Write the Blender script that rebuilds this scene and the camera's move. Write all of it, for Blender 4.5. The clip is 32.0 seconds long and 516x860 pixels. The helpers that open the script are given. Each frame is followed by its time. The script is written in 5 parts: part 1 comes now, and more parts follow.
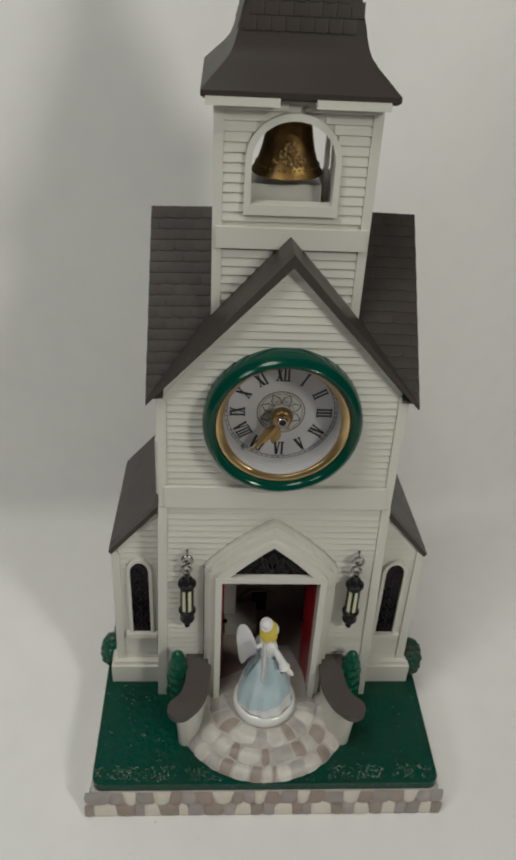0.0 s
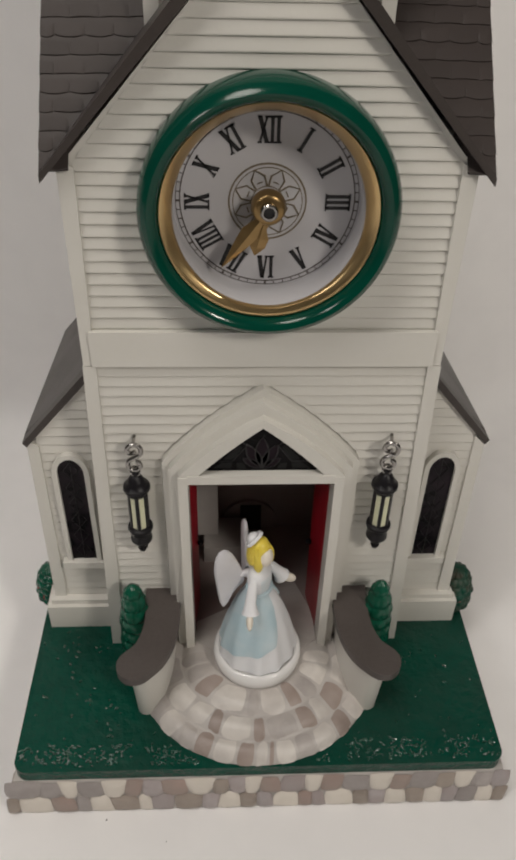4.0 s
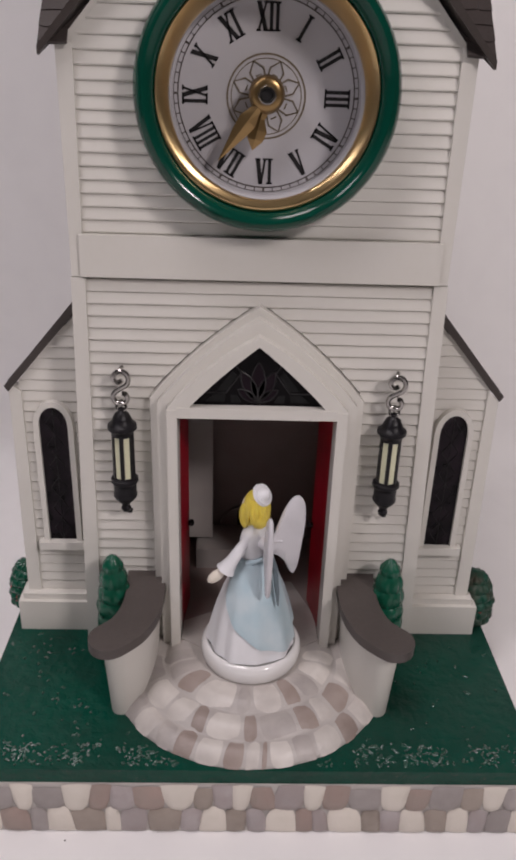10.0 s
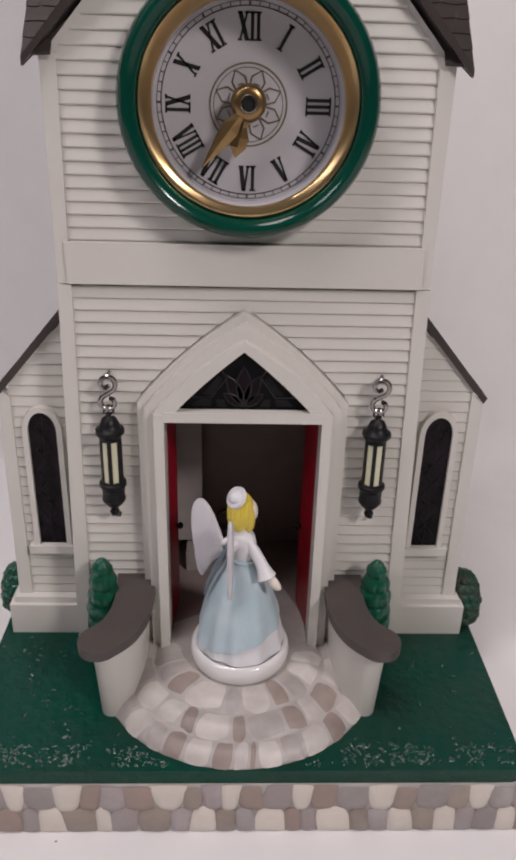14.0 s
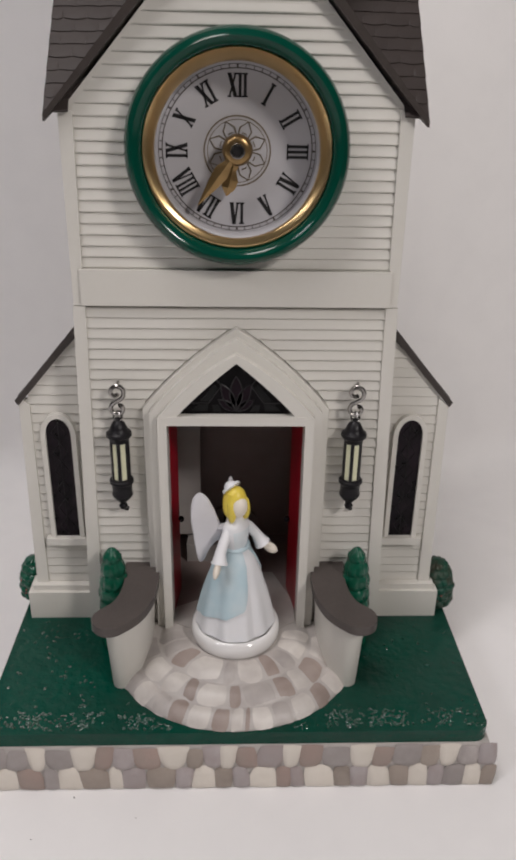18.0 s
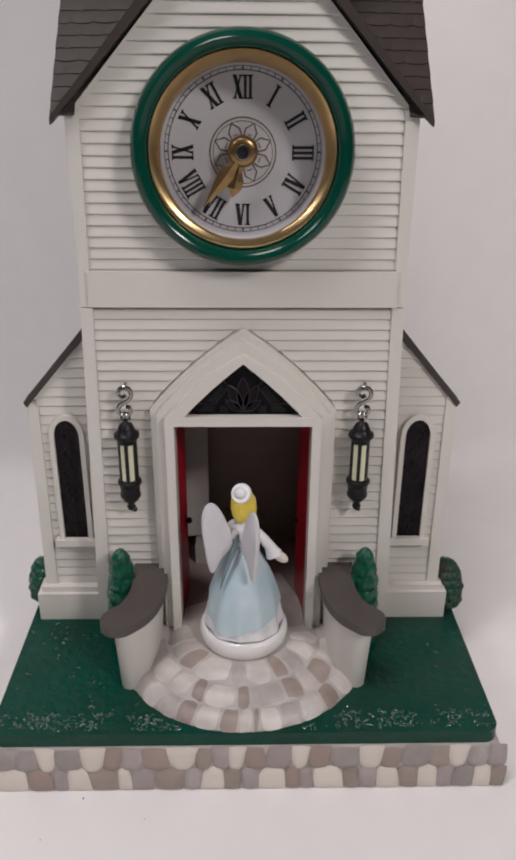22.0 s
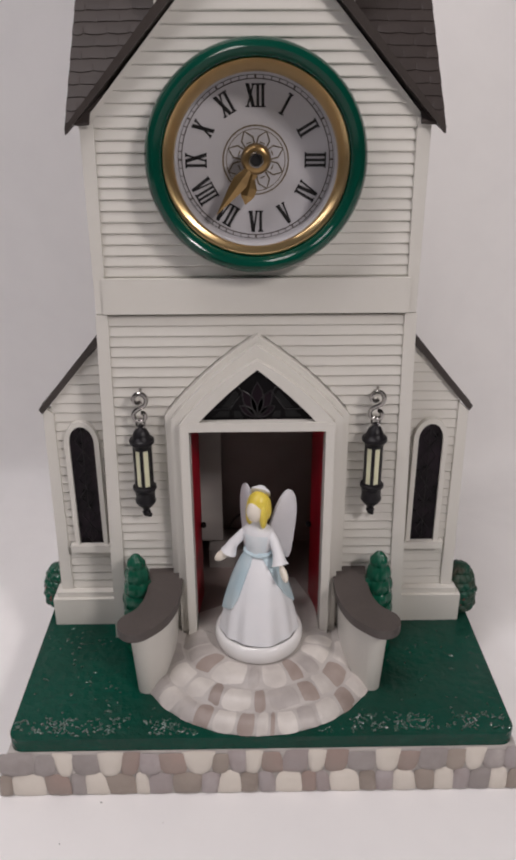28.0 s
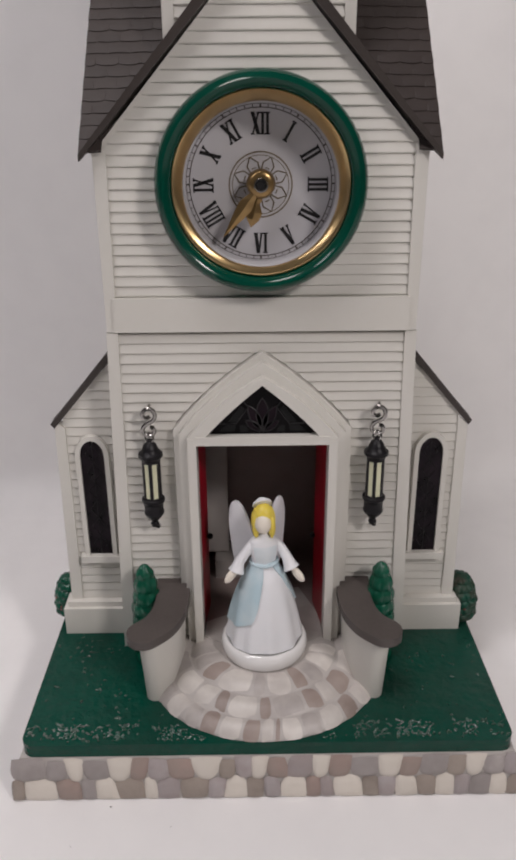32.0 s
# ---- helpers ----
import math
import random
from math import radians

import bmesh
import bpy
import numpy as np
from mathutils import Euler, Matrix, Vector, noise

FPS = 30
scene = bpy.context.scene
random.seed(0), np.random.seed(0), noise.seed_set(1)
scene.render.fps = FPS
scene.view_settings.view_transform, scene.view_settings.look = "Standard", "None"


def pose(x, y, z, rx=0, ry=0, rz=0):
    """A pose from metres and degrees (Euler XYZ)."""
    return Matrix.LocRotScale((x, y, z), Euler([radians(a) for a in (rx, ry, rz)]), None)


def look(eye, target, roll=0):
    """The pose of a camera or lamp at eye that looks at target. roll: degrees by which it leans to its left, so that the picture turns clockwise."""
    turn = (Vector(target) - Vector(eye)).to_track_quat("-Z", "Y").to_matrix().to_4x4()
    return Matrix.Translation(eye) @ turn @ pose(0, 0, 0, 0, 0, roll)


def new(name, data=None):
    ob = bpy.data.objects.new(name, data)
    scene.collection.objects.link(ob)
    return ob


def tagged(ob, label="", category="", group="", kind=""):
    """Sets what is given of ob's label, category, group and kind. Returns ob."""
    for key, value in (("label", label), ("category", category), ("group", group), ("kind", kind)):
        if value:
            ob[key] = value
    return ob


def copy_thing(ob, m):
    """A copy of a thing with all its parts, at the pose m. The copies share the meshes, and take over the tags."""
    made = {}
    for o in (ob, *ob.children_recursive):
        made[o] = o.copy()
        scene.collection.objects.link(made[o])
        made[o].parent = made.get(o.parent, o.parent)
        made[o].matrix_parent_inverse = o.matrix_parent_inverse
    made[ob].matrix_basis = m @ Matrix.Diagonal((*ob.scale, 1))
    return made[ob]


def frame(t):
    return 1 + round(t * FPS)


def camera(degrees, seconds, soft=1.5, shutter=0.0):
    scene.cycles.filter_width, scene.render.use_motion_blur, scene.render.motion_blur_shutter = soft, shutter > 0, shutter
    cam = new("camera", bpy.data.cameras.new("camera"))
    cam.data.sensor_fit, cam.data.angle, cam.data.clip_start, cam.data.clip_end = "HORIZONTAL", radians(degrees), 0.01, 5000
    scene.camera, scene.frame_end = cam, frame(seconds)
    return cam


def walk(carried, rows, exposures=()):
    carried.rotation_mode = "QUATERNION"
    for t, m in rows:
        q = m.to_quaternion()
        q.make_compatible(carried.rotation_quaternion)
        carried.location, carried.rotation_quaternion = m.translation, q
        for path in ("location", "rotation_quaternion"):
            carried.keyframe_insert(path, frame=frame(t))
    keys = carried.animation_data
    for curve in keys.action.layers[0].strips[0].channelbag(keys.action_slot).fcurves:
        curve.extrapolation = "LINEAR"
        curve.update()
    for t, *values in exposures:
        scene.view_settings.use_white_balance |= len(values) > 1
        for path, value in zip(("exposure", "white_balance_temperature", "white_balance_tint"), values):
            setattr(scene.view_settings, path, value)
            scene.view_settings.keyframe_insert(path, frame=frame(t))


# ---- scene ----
cam = camera(37.02, 32.0, soft=3.2)
PATH = [
    (0, (-0.03053, -0.29288, 0.40740), (-0.01359, -0.04400, 0.24075), 3.16),
    (0.5, (-0.03078, -0.27147, 0.39542), (-0.01368, -0.02766, 0.22146), 3.04),
    (1, (-0.02767, -0.25734, 0.37385), (-0.01063, -0.01662, 0.19563), 2.52),
    (1.5, (-0.02591, -0.24592, 0.35895), (-0.00786, -0.00666, 0.17886), 2.46),
    (2, (-0.02164, -0.23652, 0.34812), (-0.00420, 0.00173, 0.16666), 2.42),
    (2.5, (-0.01848, -0.22723, 0.33610), (-0.00271, 0.00946, 0.15245), 2.24),
    (3, (-0.01701, -0.21926, 0.32670), (-0.00109, 0.01662, 0.14201), 2.31),
    (3.5, (-0.01615, -0.21171, 0.31442), (-0.00197, 0.02338, 0.12858), 2.05),
    (4, (-0.01285, -0.20550, 0.30245), (0.00053, 0.02923, 0.11611), 1.69),
    (4.5, (-0.00929, -0.20148, 0.28171), (0.00440, 0.03496, 0.09757), 1.46),
    (6.5, (-0.00940, -0.22387, 0.25610), (0.00519, 0.03342, 0.10252), 2.28),
    (7, (-0.00847, -0.22912, 0.24848), (0.00574, 0.03438, 0.10577), 2.48),
    (7.5, (-0.00808, -0.23129, 0.24380), (0.00389, 0.03515, 0.10644), 2.54),
    (8, (-0.00962, -0.23481, 0.24044), (0.00208, 0.03396, 0.10766), 2.85),
    (8.5, (-0.00957, -0.23143, 0.23364), (0.00089, 0.03865, 0.10347), 2.69),
    (9, (-0.00771, -0.22955, 0.22872), (0.00177, 0.04126, 0.10001), 2.38),
    (9.5, (-0.00568, -0.22929, 0.22781), (0.00302, 0.04116, 0.09826), 2.10),
    (10, (-0.00672, -0.23048, 0.22676), (0.00196, 0.03967, 0.09658), 1.95),
    (10.5, (-0.00565, -0.23116, 0.22853), (0.00343, 0.03854, 0.09747), 1.94),
    (11, (-0.00378, -0.23209, 0.22907), (0.00635, 0.03814, 0.09918), 1.94),
    (11.5, (-0.00458, -0.23066, 0.22836), (0.00458, 0.03951, 0.09826), 1.87),
    (12, (-0.00448, -0.22938, 0.22680), (0.00417, 0.04068, 0.09645), 1.86),
    (12.5, (-0.00420, -0.22856, 0.22585), (0.00494, 0.04140, 0.09533), 1.87),
    (13, (-0.00371, -0.22854, 0.22606), (0.00598, 0.04123, 0.09518), 1.72),
    (13.5, (-0.00332, -0.23009, 0.22770), (0.00659, 0.04026, 0.09803), 1.64),
    (15.5, (-0.00386, -0.24424, 0.22987), (0.00576, 0.02607, 0.10008), 1.44),
    (16, (-0.00300, -0.24927, 0.23160), (0.00686, 0.02158, 0.10296), 1.24),
    (16.5, (-0.00107, -0.25549, 0.23465), (0.01059, 0.01550, 0.10648), 1.16),
    (17, (-0.00134, -0.26016, 0.23813), (0.01017, 0.01131, 0.11096), 1.15),
    (17.5, (-0.00213, -0.26319, 0.24032), (0.00857, 0.00873, 0.11404), 1.12),
    (18, (-0.00164, -0.26526, 0.24058), (0.00866, 0.00688, 0.11475), 1.08),
    (18.5, (-0.00269, -0.26568, 0.24071), (0.00711, 0.00655, 0.11503), 0.96),
    (19, (-0.00224, -0.26807, 0.24099), (0.00726, 0.00483, 0.11674), 0.86),
    (19.5, (-0.00172, -0.27069, 0.24118), (0.00683, 0.00212, 0.11669), 0.76),
    (20, (-0.00301, -0.27227, 0.24056), (0.00534, 0.00037, 0.11567), 0.66),
    (20.5, (-0.00406, -0.27343, 0.24250), (0.00318, -0.00046, 0.11828), 0.62),
    (21, (-0.00478, -0.27368, 0.24312), (0.00353, -0.00081, 0.11874), 0.58),
    (21.5, (-0.00326, -0.27057, 0.24354), (0.00434, 0.00236, 0.11923), 0.55),
    (22, (-0.00064, -0.26641, 0.23923), (0.00581, 0.00666, 0.11518), 0.46),
    (22.5, (-0.00032, -0.26300, 0.23671), (0.00648, 0.01004, 0.11259), 0.18),
    (23, (0.00017, -0.26192, 0.23498), (0.00581, 0.01107, 0.11069), 0.21),
    (23.5, (-0.00141, -0.26271, 0.23511), (0.00364, 0.01015, 0.11052), 0.14),
    (24, (-0.00163, -0.26629, 0.23752), (0.00457, 0.00684, 0.11357), 0.10),
    (24.5, (-0.00376, -0.26650, 0.23863), (0.00207, 0.00701, 0.11551), 0.16),
    (25, (-0.00328, -0.26410, 0.23823), (0.00173, 0.00900, 0.11417), 0.14),
    (25.5, (-0.00222, -0.26350, 0.23648), (0.00137, 0.00949, 0.11213), 0.06),
    (27.5, (-0.00221, -0.26852, 0.23727), (0.00123, 0.00510, 0.11431), -0.21),
    (28, (-0.00365, -0.26793, 0.24027), (0.00045, 0.00585, 0.11768), -0.20),
    (28.5, (-0.00269, -0.26600, 0.23882), (0.00075, 0.00761, 0.11584), -0.20),
    (29, (-0.00163, -0.26502, 0.23847), (0.00050, 0.00859, 0.11547), -0.25),
    (29.5, (-0.00191, -0.26583, 0.23684), (0.00052, 0.00754, 0.11331), -0.21),
    (30, (-0.00334, -0.26651, 0.23654), (-0.00157, 0.00685, 0.11296), -0.27),
    (30.5, (-0.00366, -0.26841, 0.23727), (-0.00321, 0.00509, 0.11401), -0.21),
    (31, (-0.00358, -0.27208, 0.24109), (-0.00162, 0.00194, 0.11898), -0.24),
    (31.5, (-0.00549, -0.27612, 0.24495), (-0.00255, -0.00129, 0.12471), -0.24),
    (32, (-0.00395, -0.27592, 0.24500), (-0.00162, -0.00038, 0.12637), -0.42),
]
EXPOSURES = [(0.0, -0.42, 6740, 2), (1.0, -0.38, 6780, 3), (2.5, -0.30, 7020, 6), (4.0, -0.23, 6920, 10), (6.5, -0.15, 6580, 17), (9.0, -0.10, 6590, 21), (13.0, -0.07, 6640, 21), (16.0, -0.06, 6540, 19), (18.0, -0.05, 6590, 14), (24.0, -0.04, 6580, 18), (28.0, -0.03, 6600, 17), (32.0, -0.1, 6560, 16)]
walk(cam, [(t, look(eye, target, roll)) for t, eye, target, roll in PATH], EXPOSURES)

# ---- world and lamps ----
world = bpy.data.worlds.new("room_air")
scene.world = world
world.use_nodes = True
world.node_tree.nodes["Background"].inputs[0].default_value = (0.9, 0.93, 1.0, 1)
world.node_tree.nodes["Background"].inputs[1].default_value = 0.035


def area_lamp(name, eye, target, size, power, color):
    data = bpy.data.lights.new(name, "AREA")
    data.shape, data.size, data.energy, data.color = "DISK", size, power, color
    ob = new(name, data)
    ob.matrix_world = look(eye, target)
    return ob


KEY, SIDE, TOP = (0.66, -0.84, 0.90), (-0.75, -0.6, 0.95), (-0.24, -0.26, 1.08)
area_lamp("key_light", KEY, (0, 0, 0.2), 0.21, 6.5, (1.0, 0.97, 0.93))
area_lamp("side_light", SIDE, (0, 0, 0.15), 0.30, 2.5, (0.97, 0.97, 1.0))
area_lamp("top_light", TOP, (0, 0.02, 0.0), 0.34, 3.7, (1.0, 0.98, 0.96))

# ---- materials ----
MM = 0.001


def material(name, color, rough=0.5, metal=0.0, spots=(0.0, 40.0), grain=(0.0, 900.0), bump=0.0, bump_scale=900.0, coat=0.0, tone=None, vary=0.0, gloss=0.5, depth=0.0006):
    """A painted or cast surface: broad stains, fine grain, a fine relief, and a shift of tone from piece to piece."""
    m = bpy.data.materials.new(name)
    m.use_nodes = True
    nt = m.node_tree
    N, K = nt.nodes, nt.links
    b = N["Principled BSDF"]
    b.inputs["Roughness"].default_value, b.inputs["Metallic"].default_value = rough, metal
    b.inputs["Specular IOR Level"].default_value = gloss
    b.inputs["Coat Weight"].default_value, b.inputs["Coat Roughness"].default_value = coat, 0.12
    co = N.new("ShaderNodeTexCoord")
    out = None

    def noise_at(scale, detail=3.0):
        n = N.new("ShaderNodeTexNoise")
        n.inputs["Scale"].default_value, n.inputs["Detail"].default_value = scale, detail
        K.new(co.outputs["Object"], n.inputs["Vector"])
        return n.outputs["Fac"]

    base = N.new("ShaderNodeRGB")
    base.outputs[0].default_value = (*color, 1)
    out = base.outputs[0]
    if vary:
        info = N.new("ShaderNodeObjectInfo")
        hsv = N.new("ShaderNodeHueSaturation")
        rng = N.new("ShaderNodeMapRange")
        rng.inputs[3].default_value, rng.inputs[4].default_value = 1 - vary, 1 + vary
        K.new(info.outputs["Random"], rng.inputs[0])
        K.new(rng.outputs[0], hsv.inputs["Value"])
        K.new(out, hsv.inputs["Color"])
        out = hsv.outputs[0]
    for amount, scale in (spots, grain):
        if amount:
            mix = N.new("ShaderNodeMix")
            mix.data_type = "RGBA"
            rng = N.new("ShaderNodeMapRange")
            rng.inputs[1].default_value, rng.inputs[2].default_value = 0.42, 0.68
            rng.inputs[4].default_value = amount
            K.new(noise_at(scale), rng.inputs[0])
            K.new(rng.outputs[0], mix.inputs[0])
            K.new(out, mix.inputs[6])
            mix.inputs[7].default_value = (*(tone or [c * 0.55 for c in color]), 1)
            out = mix.outputs[2]
    K.new(out, b.inputs["Base Color"])
    if rough > 0.02:
        rng = N.new("ShaderNodeMapRange")
        rng.inputs[3].default_value, rng.inputs[4].default_value = rough * 0.88, min(1, rough * 1.15)
        K.new(noise_at(60.0, 5.0), rng.inputs[0])
        K.new(rng.outputs[0], b.inputs["Roughness"])
    if bump:
        bp = N.new("ShaderNodeBump")
        bp.inputs["Strength"].default_value, bp.inputs["Distance"].default_value = bump, depth
        K.new(noise_at(bump_scale, 4.0), bp.inputs["Height"])
        K.new(bp.outputs[0], b.inputs["Normal"])
    return m


def dusty(m, scale, low, high, amount, dust):
    """Lays a dull film of dust over a painted surface, in broad patches."""
    nt = m.node_tree
    N, K = nt.nodes, nt.links
    b = N["Principled BSDF"]
    old = b.inputs["Base Color"].links[0].from_socket
    co, no, rng, mix = N.new("ShaderNodeTexCoord"), N.new("ShaderNodeTexNoise"), N.new("ShaderNodeMapRange"), N.new("ShaderNodeMix")
    no.inputs["Scale"].default_value, no.inputs["Detail"].default_value = scale, 5.0
    rng.inputs[1].default_value, rng.inputs[2].default_value, rng.inputs[4].default_value = low, high, amount
    mix.data_type = "RGBA"
    mix.inputs[7].default_value = (*dust, 1)
    K.new(co.outputs["Object"], no.inputs["Vector"])
    K.new(no.outputs["Fac"], rng.inputs[0])
    K.new(rng.outputs[0], mix.inputs[0])
    K.new(old, mix.inputs[6])
    K.new(mix.outputs[2], b.inputs["Base Color"])
    return m


CREAM = material("cream_plastic", (0.66, 0.64, 0.595), 0.31, spots=(0.12, 35.0), grain=(0.06, 500.0), bump=0.05, tone=(0.58, 0.55, 0.47))
BOARD = material("cream_clapboard", (0.66, 0.64, 0.595), 0.42, spots=(0.12, 35.0), grain=(0.08, 500.0), bump=0.06, tone=(0.58, 0.55, 0.47), vary=0.025)
ROOF = material("roof_paint", (0.052, 0.042, 0.039), 0.42, gloss=0.18, spots=(0.4, 60.0), grain=(0.3, 700.0), bump=0.1, tone=(0.040, 0.032, 0.030))
SHINGLE = material("shingle_paint", (0.052, 0.042, 0.039), 0.40, gloss=0.18, spots=(0.4, 45.0), grain=(0.3, 700.0), bump=0.12, tone=(0.040, 0.032, 0.030), vary=0.10)
EAVE = material("roof_edge_paint", (0.056, 0.046, 0.042), 0.38, gloss=0.32, spots=(0.3, 60.0), grain=(0.2, 700.0), bump=0.1)
CAPM = material("wall_cap_paint", (0.085, 0.070, 0.065), 0.42, spots=(0.25, 90.0), grain=(0.2, 800.0), bump=0.08)
LAWN = dusty(material("lawn_paint", (0.0003, 0.056, 0.036), 0.2, spots=(0.6, 38.0), grain=(0.3, 300.0), bump=0.9, bump_scale=260.0, tone=(0.0005, 0.040, 0.026), depth=0.0011, gloss=0.2), 26.0, 0.50, 0.74, 0.42, (0.026, 0.034, 0.029))
GRASS = material("grass_stubble_paint", (0.0003, 0.064, 0.040), 0.12, spots=(0.4, 90.0), tone=(0.0003, 0.044, 0.029), gloss=0.9, coat=0.6)
GREEN = material("green_enamel", (0.0003, 0.052, 0.033), 0.13, spots=(0.2, 80.0), bump=0.06, bump_scale=200.0, gloss=0.3)
BUSH = material("shrub_paint", (0.001, 0.085, 0.048), 0.26, gloss=0.45, spots=(0.5, 220.0), bump=0.2, tone=(0.003, 0.045, 0.022))
BUSH2 = material("dark_shrub_paint", (0.006, 0.060, 0.038), 0.45, gloss=0.25, spots=(0.5, 220.0), bump=0.3, tone=(0.10, 0.05, 0.04))
BERRY = material("berry_paint", (0.30, 0.025, 0.03), 0.3)
GOLD = material("gold_bezel", (0.66, 0.47, 0.235), 0.30, 0.95, spots=(0.2, 120.0), bump=0.04, bump_scale=300.0)
HAND = material("gold_pointer_metal", (0.30, 0.195, 0.085), 0.3, 0.85, spots=(0.2, 200.0))
BRONZE = material("bell_bronze", (0.21, 0.125, 0.042), 0.42, 0.85, spots=(0.7, 110.0), bump=0.6, bump_scale=300.0, tone=(0.06, 0.036, 0.02))
DIAL = material("dial_paper", (0.48, 0.47, 0.485), 0.5, spots=(0.05, 60.0))
INK = material("dial_ink", (0.012, 0.011, 0.012), 0.45)
TRACK = material("minute_track_ink", (0.085, 0.070, 0.062), 0.5)
ROSE = material("dial_rosette_ink", (0.17, 0.135, 0.09), 0.5)
SILVER = material("chrome_wire", (0.36, 0.345, 0.33), 0.2, 1.0, spots=(0.5, 300.0), tone=(0.25, 0.24, 0.23))
BLACK = material("black_lantern_paint", (0.007, 0.006, 0.008), 0.4, gloss=0.28, spots=(0.3, 300.0), bump=0.3)
GLOW = material("pale_lantern_pane", (0.74, 0.74, 0.52), 0.45, spots=(0.1, 200.0))
RED = material("red_door_paint", (0.36, 0.003, 0.016), 0.34, spots=(0.3, 120.0), bump=0.1)
DARK = material("dark_interior", (0.29, 0.23, 0.215), 0.6, spots=(0.3, 60.0))
PITCH = material("black_slot_shade", (0.012, 0.010, 0.010), 0.7, spots=(0.3, 60.0))
GREYIN = material("grey_interior", (0.38, 0.35, 0.33), 0.55, spots=(0.3, 60.0))
GLASSY = material("stained_pane", (0.0035, 0.0025, 0.0035), 0.22, spots=(0.75, 120.0), grain=(0.35, 320.0), bump=0.2, bump_scale=220.0, tone=(0.024, 0.015, 0.022), gloss=0.12)
FANLIGHT = material("dark_fanlight_pane", (0.003, 0.0025, 0.003), 0.25, spots=(0.4, 120.0), bump=0.15, bump_scale=220.0, tone=(0.010, 0.008, 0.010), gloss=0.08)
LEAD = material("pane_lead", (0.006, 0.005, 0.006), 0.45)
TINT = material("rose_pane", (0.010, 0.004, 0.008), 0.35, gloss=0.12, spots=(0.6, 300.0))
TINT2 = material("grey_pane", (0.013, 0.013, 0.0135), 0.35, gloss=0.12, spots=(0.6, 300.0))
GROUT = material("stone_joint_paint", (0.50, 0.465, 0.44), 0.4, spots=(0.6, 110.0), bump=0.3, tone=(0.38, 0.345, 0.33))
S_GREY = material("grey_stone_paint", (0.35, 0.315, 0.305), 0.45, spots=(0.8, 70.0), grain=(0.3, 300.0), bump=0.25, tone=(0.27, 0.24, 0.23), vary=0.2)
S_BROWN = material("brown_stone_paint", (0.285, 0.238, 0.205), 0.45, spots=(0.8, 90.0), grain=(0.3, 300.0), bump=0.25, tone=(0.36, 0.305, 0.265), vary=0.14)
S_ROSE = material("rosy_brown_stone_paint", (0.32, 0.24, 0.212), 0.45, spots=(0.8, 110.0), grain=(0.3, 300.0), bump=0.25, tone=(0.31, 0.255, 0.225), vary=0.14)
S_SLATE = material("bluish_grey_stone_paint", (0.375, 0.335, 0.335), 0.45, spots=(0.8, 90.0), grain=(0.3, 300.0), bump=0.25, tone=(0.33, 0.275, 0.265), vary=0.12)
S_CREAM = material("cream_stone_paint", (0.68, 0.625, 0.56), 0.42, spots=(0.25, 130.0), bump=0.2, tone=(0.55, 0.50, 0.43), vary=0.06)
P_GREY = material("grey_paver_paint", (0.37, 0.335, 0.32), 0.42, spots=(0.75, 80.0), grain=(0.25, 260.0), bump=0.2, tone=(0.52, 0.48, 0.45), vary=0.12)
P_BROWN = material("brown_paver_paint", (0.29, 0.23, 0.203), 0.42, spots=(0.7, 80.0), grain=(0.25, 260.0), bump=0.2, tone=(0.40, 0.335, 0.305), vary=0.12)
P_CREAM = material("cream_paver_paint", (0.64, 0.60, 0.56), 0.4, spots=(0.7, 80.0), grain=(0.2, 260.0), bump=0.2, tone=(0.46, 0.42, 0.395), vary=0.06)
PORCELAIN = material("white_porcelain", (0.80, 0.79, 0.78), 0.16, spots=(0.06, 90.0), coat=0.5)
GOWN = material("white_gown_glaze", (0.80, 0.80, 0.82), 0.4, spots=(0.15, 120.0), tone=(0.68, 0.74, 0.78))
BLUE = material("pale_blue_glaze", (0.46, 0.60, 0.66), 0.4, spots=(0.6, 90.0), tone=(0.64, 0.71, 0.74))
BODICE = material("faint_blue_glaze", (0.66, 0.73, 0.77), 0.4, spots=(0.7, 110.0), tone=(0.76, 0.79, 0.81))
WING = material("wing_bisque", (0.66, 0.65, 0.68), 0.4, spots=(0.1, 160.0))
HAIR = material("yellow_hair_paint", (0.78, 0.62, 0.09), 0.35, spots=(0.4, 420.0), bump=0.4, bump_scale=500.0, tone=(0.72, 0.50, 0.05))
SKIN = material("skin_paint", (0.82, 0.75, 0.65), 0.3)
CREASE = material("grey_crease_shade", (0.17, 0.22, 0.25), 0.35, spots=(0.3, 200.0))
SHEET = material("white_table_sheet", (0.88, 0.865, 0.86), 0.55, spots=(0.10, 9.0), grain=(0.08, 60.0), bump=0.3, bump_scale=38.0, tone=(0.66, 0.65, 0.66), depth=0.0012)
# the unseen room is kept dark to cut bounce and reflected light
PLASTER = material("room_plaster", (0.20, 0.195, 0.19), 0.8, spots=(0.1, 3.0))
FLOORM = material("room_floor_boards", (0.30, 0.24, 0.18), 0.5, spots=(0.4, 6.0), grain=(0.3, 40.0))


